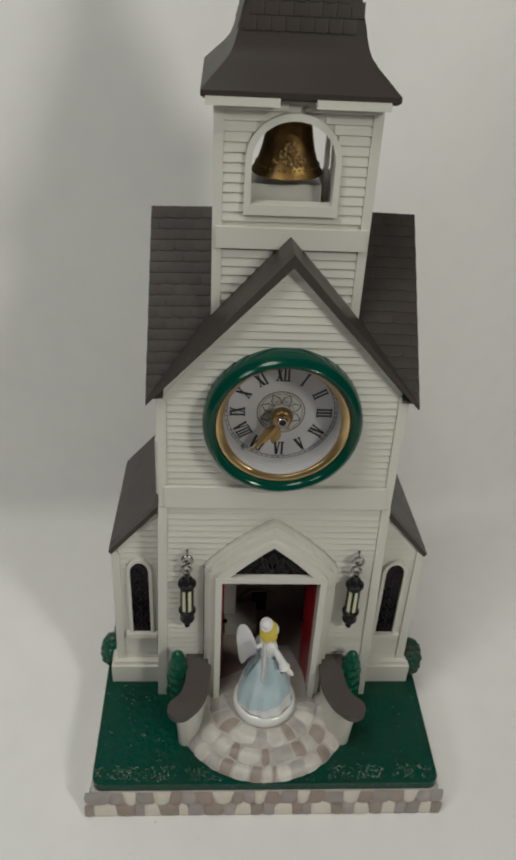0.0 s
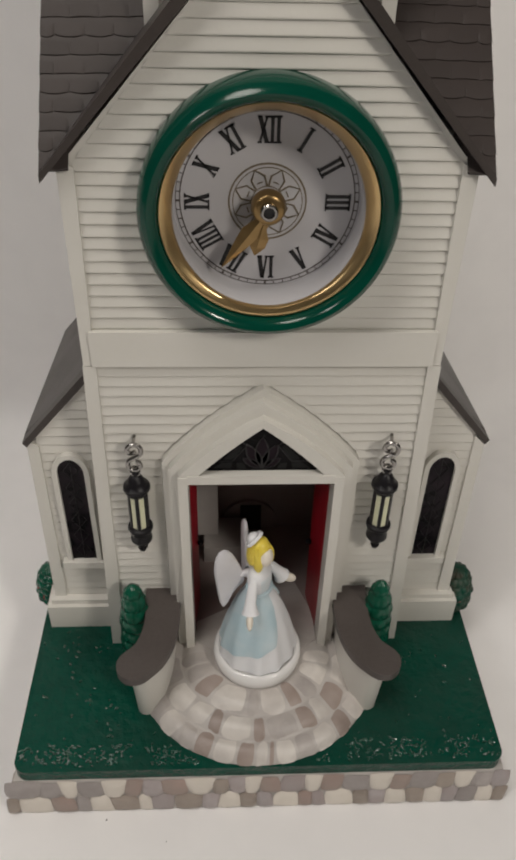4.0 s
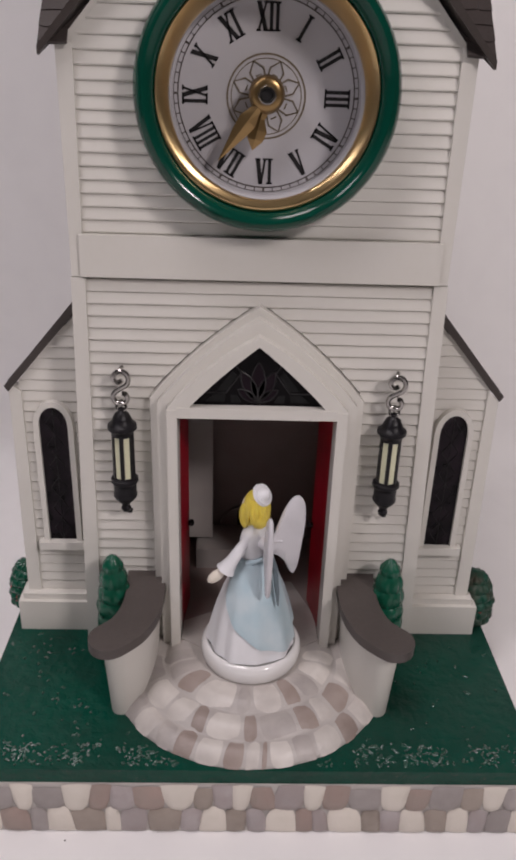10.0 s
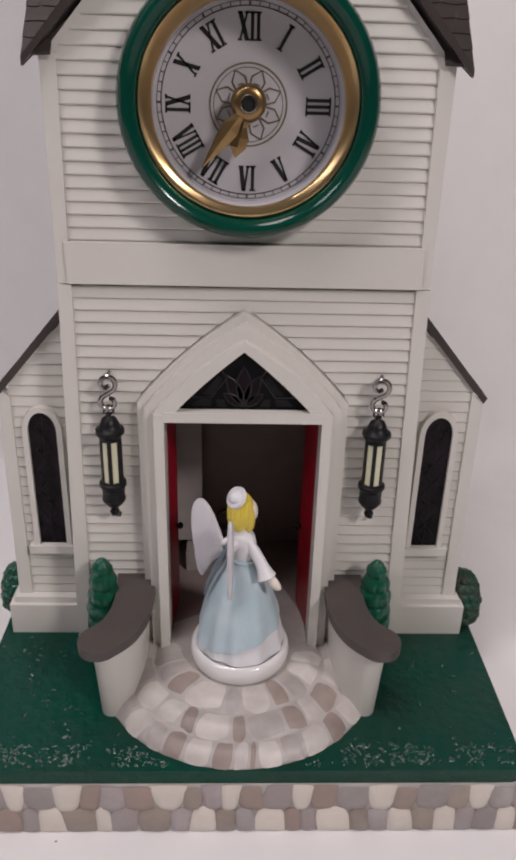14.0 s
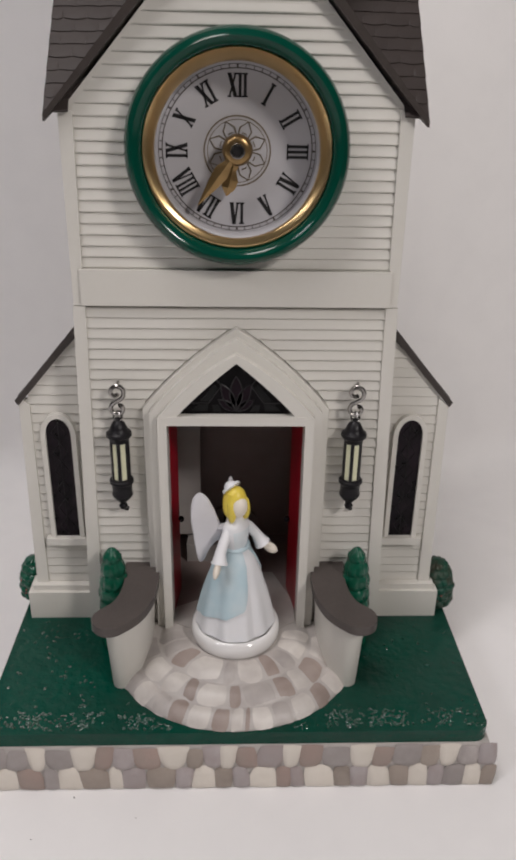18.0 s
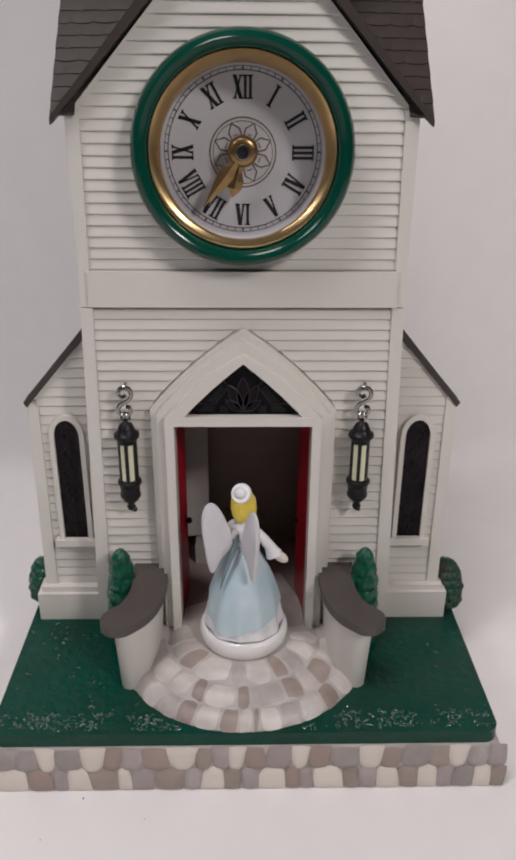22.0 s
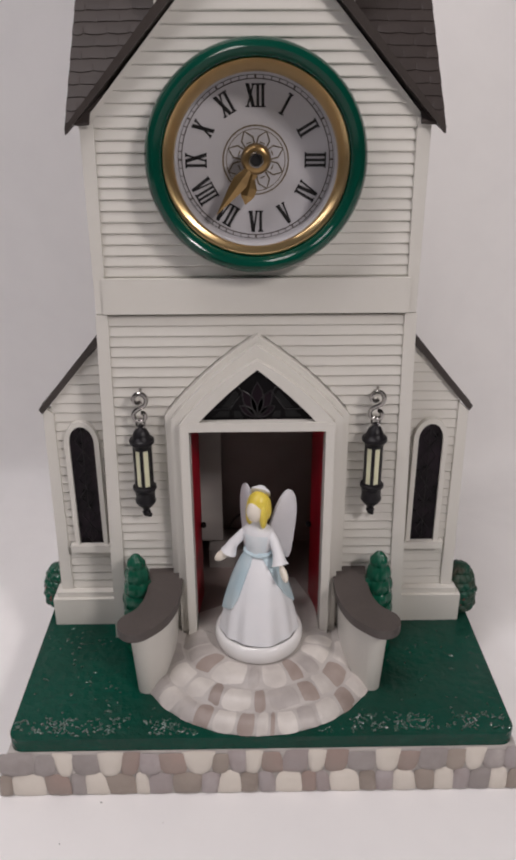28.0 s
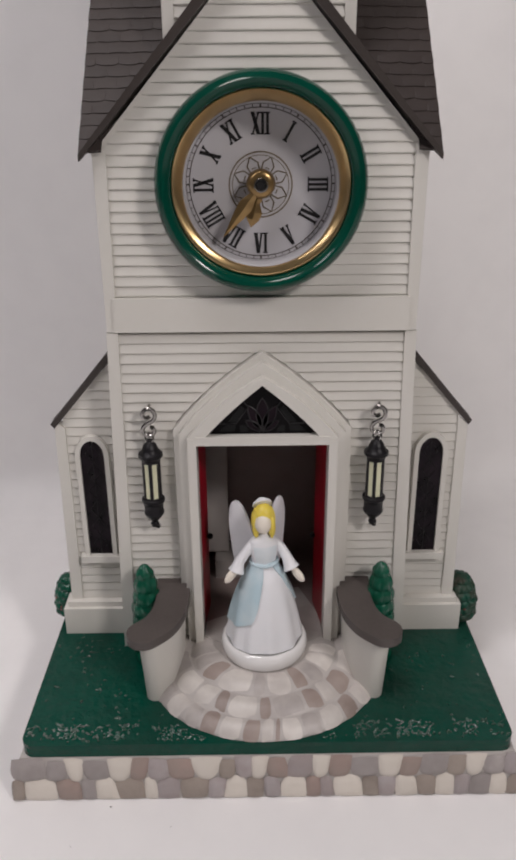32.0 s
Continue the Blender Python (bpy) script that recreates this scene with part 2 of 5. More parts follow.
# ---- mesh helpers, in millimetres ----
def part(name, bm, mat, parent=None, label="", kind="", smooth=False):
    me = bpy.data.meshes.new(name)
    bmesh.ops.scale(bm, vec=(MM, MM, MM), verts=bm.verts)
    bmesh.ops.recalc_face_normals(bm, faces=bm.faces)
    if smooth:
        for f in bm.faces:
            f.smooth = True
        for e in bm.edges:
            if len(e.link_faces) == 2 and e.calc_face_angle() > 0.75:
                e.smooth = False
    bm.to_mesh(me)
    bm.free()
    for m in mat if isinstance(mat, (list, tuple)) else [mat]:
        me.materials.append(m)
    ob = new(name, me)
    if parent:
        ob.parent = parent
    return tagged(ob, label=label, kind=kind)


def thing(name, label, category, group="", kind="", at=(0, 0, 0)):
    ob = new(name)
    ob.empty_display_size = 0.01
    ob.location = [v * MM for v in at]
    return tagged(ob, label, category, group, kind)


def hexa(bm, pts, mi=0):
    """Eight corners: four below, four above, each round the same way."""
    v = [bm.verts.new(p) for p in pts]
    for q in ((3, 2, 1, 0), (4, 5, 6, 7), (0, 1, 5, 4), (1, 2, 6, 5), (2, 3, 7, 6), (3, 0, 4, 7)):
        bm.faces.new([v[i] for i in q]).material_index = mi
    return v


def box(bm, x0, x1, y0, y1, z0, z1, mi=0):
    return hexa(bm, [(x0, y0, z0), (x1, y0, z0), (x1, y1, z0), (x0, y1, z0), (x0, y0, z1), (x1, y0, z1), (x1, y1, z1), (x0, y1, z1)], mi)


def prism(bm, poly, y0, y1, mi=0):
    """A polygon of (x, z), drawn out along y."""
    a, b = [bm.verts.new((x, y0, z)) for x, z in poly], [bm.verts.new((x, y1, z)) for x, z in poly]
    n = len(poly)
    bm.faces.new(a).material_index = mi
    bm.faces.new(b[::-1]).material_index = mi
    for i in range(n):
        bm.faces.new((a[i], b[i], b[(i + 1) % n], a[(i + 1) % n])).material_index = mi
    return a + b


def prism_z(bm, poly, z0, z1, mi=0):
    a, b = [bm.verts.new((x, y, z0)) for x, y in poly], [bm.verts.new((x, y, z1)) for x, y in poly]
    n = len(poly)
    bm.faces.new(a[::-1]).material_index = mi
    bm.faces.new(b).material_index = mi
    for i in range(n):
        bm.faces.new((a[i], a[(i + 1) % n], b[(i + 1) % n], b[i])).material_index = mi
    return a + b


def ring_prism(bm, outer, inner, y0, y1, closed=True):
    """The strip between two outlines of as many points, drawn out along y."""
    rows = [[bm.verts.new((x, y, z)) for x, z in line] for line, y in ((outer, y0), (inner, y0), (inner, y1), (outer, y1))]
    n = len(outer)
    for i in range(n if closed else n - 1):
        j = (i + 1) % n
        for k in range(4):
            a, b = rows[k], rows[(k + 1) % 4]
            bm.faces.new((a[i], a[j], b[j], b[i]))
    if not closed:
        for i in (0, n - 1):
            bm.faces.new([r[i] for r in rows])


def lathe(bm, profile, c=(0, 0, 0), n=40, axis="z", mi=0, wave=None, squash=1.0):
    """A profile of (radius, height) turned round an axis through c."""
    rows = []
    for r, h in profile:
        row = []
        for i in range(n):
            a = 2 * math.pi * i / n
            rr = r * (wave(a, h) if wave else 1)
            u, v = rr * math.cos(a), rr * math.sin(a) * squash
            row.append(bm.verts.new((c[0] + u, c[1] + v, c[2] + h) if axis == "z" else (c[0] + u, c[1] + h, c[2] + v)))
        rows.append(row)
    for a, b in zip(rows, rows[1:]):
        for i in range(n):
            bm.faces.new((a[i], a[(i + 1) % n], b[(i + 1) % n], b[i])).material_index = mi
    for row in (rows[0], rows[-1]):
        bm.faces.new(row).material_index = mi
    return rows


def ball(bm, c, radii, mi=0, turn=None, u=16, v=10):
    m = Matrix.Translation(c) @ (turn or Matrix()) @ Matrix.Diagonal((*radii, 1))
    made = bmesh.ops.create_uvsphere(bm, u_segments=u, v_segments=v, radius=1, matrix=m)
    for f in {f for w in made["verts"] for f in w.link_faces}:
        f.material_index = mi


def tube(bm, pts, r, n=8, mi=0):
    """A round wire through the points."""
    pts = [Vector(p) for p in pts]
    rows = []
    for i, p in enumerate(pts):
        d = (pts[min(i + 1, len(pts) - 1)] - pts[max(i - 1, 0)]).normalized()
        s = d.orthogonal().normalized() if not rows else (side - d * side.dot(d)).normalized()
        side, t = s, d.cross(s)
        rad = r[i] if isinstance(r, (list, tuple)) else r
        rows.append([bm.verts.new(p + rad * (s * math.cos(2 * math.pi * k / n) + t * math.sin(2 * math.pi * k / n))) for k in range(n)])
    for a, b in zip(rows, rows[1:]):
        for k in range(n):
            bm.faces.new((a[k], a[(k + 1) % n], b[(k + 1) % n], b[k])).material_index = mi
    for row in (rows[0], rows[-1]):
        bm.faces.new(row).material_index = mi


def bevel(bm, width, segments=2, sharp=0.5):
    edges = [e for e in bm.edges if len(e.link_faces) == 2 and e.calc_face_angle() > sharp]
    bmesh.ops.bevel(bm, geom=edges, offset=width, segments=segments, profile=0.6, affect="EDGES", clamp_overlap=True)


def slab(name, x0, x1, y0, y1, z0, z1, mat, parent, r=0.5, label="", seg=2):
    bm = bmesh.new()
    box(bm, x0, x1, y0, y1, z0, z1)
    if r:
        bevel(bm, r, seg)
    return part(name, bm, mat, parent, label, smooth=bool(r))


def board(name, x0, x1, z0, z1, y, deep, parent, ends=None, lap=0.78):
    """One clapboard: its lower edge stands proud, its face leans back. ends: the half lengths below and above, where it is cut on a slant."""
    bm = bmesh.new()
    a0, a1, b0, b1 = ends or (x0, x1, x0, x1)
    rings = []
    for k, out in ((0.0, -0.16), (0.05, 0.36), (0.10, 0.58), (0.18, 0.66), (0.5, 0.36), (0.92, -0.06), (0.98, -0.18)):
        l, r, z = a0 + (b0 - a0) * k, a1 + (b1 - a1) * k, z0 + (z1 - z0) * k
        rings.append([bm.verts.new((x, q, z)) for x, q in ((l, y - out * lap), (r, y - out * lap), (r, y + deep), (l, y + deep))])
    for p, q in zip(rings, rings[1:]):
        for i in range(4):
            bm.faces.new((p[i], p[(i + 1) % 4], q[(i + 1) % 4], q[i]))
    bm.faces.new(rings[0][::-1])
    bm.faces.new(rings[-1])
    return part(name, bm, BOARD, parent)


def smooth_line(pts, steps, closed=False):
    """A rounded line through the points."""
    pts, out = [Vector(p) for p in pts], []
    n = len(pts)
    for i in range(n if closed else n - 1):
        pick = lambda k: pts[(i + k) % n] if closed else pts[max(0, min(n - 1, i + k))]
        p0, p1, p2, p3 = pick(-1), pick(0), pick(1), pick(2)
        for q in range(steps):
            t = q / steps
            out.append(0.5 * ((2 * p1) + (p2 - p0) * t + (2 * p0 - 5 * p1 + 4 * p2 - p3) * t * t + (3 * p1 - p0 - 3 * p2 + p3) * t**3))
    return [tuple(p) for p in out] + ([] if closed else [tuple(pts[-1])])


def arc(cx, cz, r, a0, a1, n):
    return [(cx + r * math.cos(radians(a0 + (a1 - a0) * i / n)), cz + r * math.sin(radians(a0 + (a1 - a0) * i / n))) for i in range(n + 1)]


# ---- the room, the table and its white sheet ----
def build_setting():
    bm = bmesh.new()
    prof = [(-700, 0), (-300, 0), (100, 0), (155, 0)] + [(155 + 28 * math.sin(radians(a)), 28 - 28 * math.cos(radians(a))) for a in range(10, 91, 10)] + [(187, 200), (192, 500), (200, 900)]
    # added bend: the sheet swings back to one side, so the lamp brightens it
    swing = lambda x: 0.0 if x < 90 else 0.0019 * (x - 90) ** 2 if x < 230 else 37.2 + 0.53 * (x - 230)
    a = [[bm.verts.new((x, y + (swing(x) if y > 120 else 0.0), z)) for y, z in prof] for x in (-900, -450, -200, 0, 60, 90, 110, 130, 150, 170, 190, 210, 230, 300, 450, 700)]
    for p, q in zip(a, a[1:]):
        for i in range(len(prof) - 1):
            bm.faces.new((p[i], q[i], q[i + 1], p[i + 1]))
    me = part("backdrop", bm, SHEET, None, "seamless white sheet swept up behind the table", "structure", True)
    me["category"] = "backdrop"
    bm = bmesh.new()
    box(bm, -920, 920, -720, 420, -40, -4)
    bevel(bm, 4)
    t = part("table_top", bm, PLASTER, None, "white table top under the sheet", "structure")
    t["category"] = "table top"
    for sx in (-1, 1):
        for y in (-660, 360):
            slab("table_leg", sx * 860 - 25, sx * 860 + 25, y - 25, y + 25, -750, -40, PLASTER, t, 3)
    for name, lim, mat, label in (
        ("floor", (-1800, 1800, -1800, 1500, -800, -750), FLOORM, "brown boarded room floor"),
        ("ceiling", (-1800, 1800, -1800, 1500, 1650, 1700), PLASTER, "unseen dark grey plaster ceiling"),
        ("wall_north", (-1800, 1800, 1500, 1550, -750, 1650), PLASTER, "unseen dark grey plaster wall behind the table"),
        ("wall_south", (-1800, 1800, -1850, -1800, -750, 1650), PLASTER, "unseen dark grey plaster wall facing the table"),
        ("wall_east", (1800, 1850, -1800, 1500, -750, 1650), PLASTER, "unseen dark grey plaster side wall"),
        ("wall_west", (-1850, -1800, -1800, 1500, -750, 1650), PLASTER, "unseen dark grey plaster side wall"),
    ):
        bm = bmesh.new()
        box(bm, *lim)
        ob = part(name, bm, mat, None, label, "structure")
        ob["category"] = name.split("_")[0]


# ---- the church ----
def arch_outline(w, shoulder, apex, foot, bulge=1.8, n=8):
    """A pointed surround: foot, shoulder, a slightly bowed rise to the apex, and down again."""
    half = []
    for i in range(n + 1):
        k = i / n
        x, z = w * (1 - k), shoulder + (apex - shoulder) * k
        s = bulge * 4 * k * (1 - k)
        L = math.hypot(w, apex - shoulder)
        half.append((x + s * (apex - shoulder) / L, z + s * w / L))
    right = [(w, foot)] + half
    return right + [(-x, z) for x, z in right[-2::-1]]


def build_base(church):
    rng = random.Random(5)
    bm = bmesh.new()
    hexa(bm, [(-95, -61, 0), (96.6, -61, 0), (96.6, 128, 0), (-95, 128, 0), (-92.3, -58.2, 18.4), (93.9, -58.2, 18.4), (93.9, 126, 18.4), (-92.3, 126, 18.4)])
    bevel(bm, 1.6, 3)
    base = part("base", bm, GROUT, church, "moulded base painted as grey, brown and cream stones", smooth=True)
    bm = bmesh.new()
    rr, plan = 5.0, []
    for cx, cy, a0 in ((88.4, -53.0, 270), (88.4, 120, 0), (-86.8, 120, 90), (-86.8, -53.0, 180)):
        plan += [(cx + rr * math.cos(radians(a0 + t)), cy + rr * math.sin(radians(a0 + t))) for t in range(0, 91, 10)]
    prism_z(bm, plan, 18.2, 24)
    bevel(bm, 2.4, 4, 1.0)
    part("lawn", bm, LAWN, church, "glossy dark green textured lawn", smooth=True)
    verts, faces = [], []
    for i in range(2500):
        x = rng.uniform(-90.5, 92.0)
        y = -56.2 + (8.5 * rng.random() if rng.random() < 0.34 else 62 * rng.random())
        if math.hypot(x / 1.02, (y + 14.5) / 0.915) < 49.5 or (abs(x) > 58 and y > 6) or (33 < abs(x) < 53 and y > -41):
            continue
        clump = math.sin(x * 0.33 + 1.3) + math.sin(x * 0.15 + y * 0.24) + math.sin(x * 0.7 - y * 0.4)
        if clump + rng.uniform(-2.4, 2.4) < -0.2 or (y > -47.5 and rng.random() < (0.68 if x < 0 else 0.9)):
            continue
        w, a = rng.uniform(0.32, 0.70), rng.uniform(0, 3.14)
        tall = rng.uniform(0.55, 1.0)
        ca, sa, long = math.cos(a), math.sin(a), rng.uniform(1.0, 2.1)
        k = len(verts)
        for ring, (rr, up) in enumerate(((1.0, -0.1), (0.8, 0.45), (0.42, 0.8))):
            for t in range(7):
                u, v = rr * w * long * math.cos(t * math.tau / 7), rr * w * math.sin(t * math.tau / 7)
                verts.append(((x + u * ca - v * sa) * MM, (y + u * sa + v * ca) * MM, (24 + up * w * tall) * MM))
        verts.append((x * MM, y * MM, (24 + 0.9 * w * tall) * MM))
        for t in range(7):
            n = (t + 1) % 7
            faces += [(k + t, k + n, k + 7 + n, k + 7 + t), (k + 7 + t, k + 7 + n, k + 14 + n, k + 14 + t), (k + 14 + t, k + 14 + n, k + 21)]
    me = bpy.data.meshes.new("grass")
    me.from_pydata(verts, [], faces)
    me.polygons.foreach_set("use_smooth", [True] * len(me.polygons))
    me.materials.append(GRASS)
    tuft = new("grass", me)
    tuft.parent = church
    tagged(tuft, "small glossy moulded grass tufts", kind="stuff")
    kinds = {"g": S_GREY, "b": S_BROWN, "c": S_CREAM, "r": S_ROSE, "v": S_SLATE}
    upper = "g-95.8 g-82.8 c-75.1 g-69.1 c-59.3 r-51 v-44.6 r-37.1 c-27.5 b-17.7 v-11.7 c-5.3 r0.4 v8.3 c17.8 r23.9 g32.2 c42.5 r50.8 g58.2 b68.6 c75.4 g82.2 v90.2"
    lower = "b-96 c-91.3 r-79.1 g-70 c-64.7 b-56.8 c-46.1 v-41.3 b-32.5 v-21.8 c-15.4 b-7.2 v-0.7 c5.4 r15.2 v20.7 c25.5 b36.3 v42.5 c49.1 b57.2 c64.3 v71.4 g77.3 c85.1 b91.5"

    def stone(x0, x1, z0, z1, code, turn):
        """One stone on the sloping face; turn: 0 front, 1 and -1 the ends."""
        bm = bmesh.new()
        j = lambda: rng.uniform(-0.45, 0.45)
        out = lambda z: -61.9 + 2.9 * z / 18.4
        proud = rng.uniform(0.0, 0.4)
        low = z0 < 5
        if code == "c":
            z0, z1 = (z0, z1 + rng.uniform(0.2, 0.9)) if low else (z0 - rng.uniform(0.3, 1.0), z1)
        elif not low:
            z0, z1 = z0 - rng.uniform(0.0, 0.8), z1 - rng.choice((0, 0, 0.8, 1.3))
        cx, cz, hx, hz = (x0 + x1) / 2 + j() * 0.5, (z0 + z1) / 2, (x1 - x0) / 2 + 0.2, (z1 - z0) / 2 + 0.08
        skew, taper, lean = j() * 1.6, rng.uniform(-0.1, 0.1) + (-0.08 if code == "c" and low else 0.2 if code == "c" else 0.08 if low else -0.05), j() * 0.3
        grid = []
        for p in range(7):
            row = []
            for q in range(7):
                u, v = -1 + p / 3, -1 + q / 3
                f = 1 - (0.2 if v * (1 if low else -1) > 0 else 0.07) * abs(u * v) ** 1.7
                x, z = cx + hx * u * f * (1 + taper * v) + skew * v, cz + hz * v * f * (1 + lean * u * 0.3)
                z = min(max(z, 0.1), 18.4)
                lift = (1 - abs(u) ** 5) * (1 - abs(v) ** 5) * (0.8 + proud)
                row.append(bm.verts.new((x, out(z) + 0.55 - lift, z)))
            grid.append(row)
        for g, h in zip(grid, grid[1:]):
            for q in range(6):
                bm.faces.new((g[q], g[q + 1], h[q + 1], h[q]))
        if turn:
            bmesh.ops.rotate(bm, verts=bm.verts, cent=(0, 0, 0), matrix=Matrix.Rotation(radians(90 * turn), 3, "Z"))
            bmesh.ops.translate(bm, verts=bm.verts, vec=(33.6 + 1.6 if turn > 0 else -33.6, 34, 0))
        part("stone", bm, kinds[code], base, smooth=True)

    for row, z0, z1 in ((lower, 0.2, 9.2), (upper, 8.9, 18.2)):
        items = [(w[0], float(w[1:])) for w in row.split()]
        for (code, x0), x1 in zip(items, [x for _, x in items[1:]] + [97.0]):
            stone(x0, x1, z0, z1, code, 0)
        for turn in (-1, 1):
            x = -93.0
            while x < 91:
                w = rng.uniform(6, 11)
                stone(x, min(x + w, 93), z0, z1, rng.choice("gvbrgc"), turn)
                x += w


STEP = (0, -14.5)
TIERS = [(47.0, 24.0, 28.2), (38.6, 28.2, 31.6), (29.4, 31.6, 34.4)]


def build_steps(church):
    rng = random.Random(8)

    def place(q, ang):
        """Flattened rings round the turntable."""
        return STEP[0] + 1.02 * q * math.cos(radians(ang)), min(STEP[1] + 0.915 * q * math.sin(radians(ang)), 4.0)

    def height(r):
        for (ra, z0, z1), nxt in zip(TIERS, [t[0] for t in TIERS[1:]] + [0]):
            if r > ra + 0.4:
                return z0 if z0 > 25 else 22.8
            if r > ra - 5.6:
                k = (ra + 0.4 - r) / 6.0
                return z0 + (z1 - z0) * (1 - (1 - k) ** 1.8)
            if r > nxt + 0.4:
                return z1
        return 34.4

    bm = bmesh.new()
    rows = []
    for k in range(121):
        q = 47.38 - 46.4 * k / 120
        rows.append([bm.verts.new((*place(q, ang), height(q) if k else 20.5)) for ang in range(150, 391, 4)])
    for a, b in zip(rows, rows[1:]):
        for i in range(len(a) - 1):
            bm.faces.new((a[i], a[i + 1], b[i + 1], b[i]))
    steps = part("steps", bm, GROUT, church, "half-round front steps painted as worn paving stones", smooth=True)
    rings = [
        (47.5, 39.3, "c178 g196 c214 g227 b237 c247 b259 c268 b274.5 c277.5 g288 c298 b311 c322 g340"),
        (39.0, 30.1, "g178 c203 c223 b238 c247 b266 g274 b295 c307 b317 c335"),
        (29.8, 18.6, "g178 g194 b211 c229 g260 c271 b294 g308 c325 c345"),
        (18.3, 9.0, "g178 c220 g262 c305"),
    ]
    paints = {"g": P_GREY, "b": P_BROWN, "c": P_CREAM}
    for ro, ri, row in rings:
        items = [(w[0], float(w[1:])) for w in row.split()]
        for (code, a), b in zip(items, [x for _, x in items[1:]] + [362]):
            bm = bmesh.new()
            grid = []
            mid_r, mid_a, w = (ro + ri) / 2, (a + b) / 2, b - a
            skew, taper = rng.uniform(-0.9, 0.9), rng.uniform(-0.1, 0.1)
            for i in range(15):
                line = []
                for k in range(9):
                    u, v = -1 + i / 7, -1 + k / 4
                    f = 1 - 0.13 * abs(u * v) ** 1.6
                    r = mid_r + (ro - ri) / 2 * 1.01 * u * f + 0.4 * math.sin(2.3 * v + a)
                    ang = mid_a + (w / 2 - 0.35) * v * f * (1 + taper * u) + skew * u
                    lift = 0.20 * (1 - abs(u) ** 5) * (1 - abs(v) ** 5) - 0.05
                    line.append(bm.verts.new((*place(min(r, 47.5), ang), height(min(r, 47.2)) + lift)))
                grid.append(line)
            for p, q in zip(grid, grid[1:]):
                for k in range(8):
                    bm.faces.new((p[k], p[k + 1], q[k + 1], q[k]))
            part("paving_stone", bm, paints[code], steps, smooth=True)


def build_low_walls(church):
    line = [(38, 2), (37.2, -8), (37.2, -17), (38.4, -24.5), (41.2, -31), (46.0, -36.0)]
    foot = [(38, 2), (37.0, -8), (37.0, -17), (38.0, -23.8), (40.4, -29.2), (44.2, -33.4)]
    heel = [(38, 2), (37.2, -8), (37.4, -16), (38.5, -23.2), (40.6, -28.2), (43.8, -31.8)]

    def outline(s, width, line):
        fine = smooth_line(line, 8)
        left, right = [], []
        for i, (x, y) in enumerate(fine):
            p, q = fine[max(i - 1, 0)], fine[min(i + 1, len(fine) - 1)]
            dx, dy = q[0] - p[0], q[1] - p[1]
            L = math.hypot(dx, dy)
            left.append((x - dy / L * width / 2, y + dx / L * width / 2))
            right.append((x + dy / L * width / 2, y - dx / L * width / 2))
        ex, ey = fine[-1]
        d = math.atan2(fine[-1][1] - fine[-2][1], fine[-1][0] - fine[-2][0])
        end = [(ex + width / 2 * math.cos(d + t), ey + width / 2 * math.sin(d + t)) for t in [1.35 - 0.225 * i for i in range(13)]]
        pts = left + end + right[::-1]
        return [(s * x, y) for x, y in pts]

    for s in (-1, 1):
        bm = bmesh.new()
        a = [bm.verts.new((x, y, 23)) for x, y in outline(s, 7.0, heel)]
        b = [bm.verts.new((x, y, 54.9)) for x, y in outline(s, 9.4, foot)]
        bm.faces.new(a), bm.faces.new(b)
        for i in range(len(a)):
            j = (i + 1) % len(a)
            bm.faces.new((a[i], a[j], b[j], b[i]))
        bevel(bm, 0.6, 2, 0.8)
        w = part("low_wall", bm, CREAM, church, "curved cream parapet beside the steps", smooth=True)
        bm = bmesh.new()
        prism_z(bm, outline(s, 13.4, line), 54.8, 58.4)
        bevel(bm, 1.1, 3, 0.8)
        part("cap", bm, CAPM, w, "grey-brown coping", smooth=True)


def shrub(bm, c, r, h, rows, scales, rng, blunt=2.7, mi=0):
    """A moulded shrub: a blunt cone whose surface swells into overlapping rows of rounded leaf clumps."""
    n, m = scales * 8, rows * 7
    rise = [rng.uniform(0.75, 1.2) for _ in range(rows * scales + scales)]
    grid = []
    for q in range(m + 1):
        k = q / m
        line = []
        for i in range(n):
            row = min(int(k * rows), rows - 1)
            f = min(1.0, k * rows - row)
            u = i / 8 + 0.5 * (row % 2) + 0.12 * math.sin(row * 1.7)
            cell, w = math.floor(u) % scales, u - math.floor(u)
            swell = (1 - abs(2 * w - 1) ** 2.0) ** 0.6 * math.sin(math.pi * min(1.0, f + 0.001)) ** 0.7 * rise[row * scales + cell]
            body = r * (0.84 + 0.08 * math.sin(min(1.0, k * 2) * math.pi / 2)) * max(0.0, 1 - k**blunt) ** 0.5
            rad = body + r * 0.13 * swell * (1 if k < 0.93 else 0.5)
            a = i * math.tau / n
            line.append(bm.verts.new((c[0] + rad * math.cos(a), c[1] + rad * math.sin(a), c[2] + h * k)))
        grid.append(line)
    for a, b in zip(grid, grid[1:]):
        for i in range(n):
            bm.faces.new((a[i], a[(i + 1) % n], b[(i + 1) % n], b[i])).material_index = mi
    bm.faces.new(grid[0][::-1]).material_index = mi


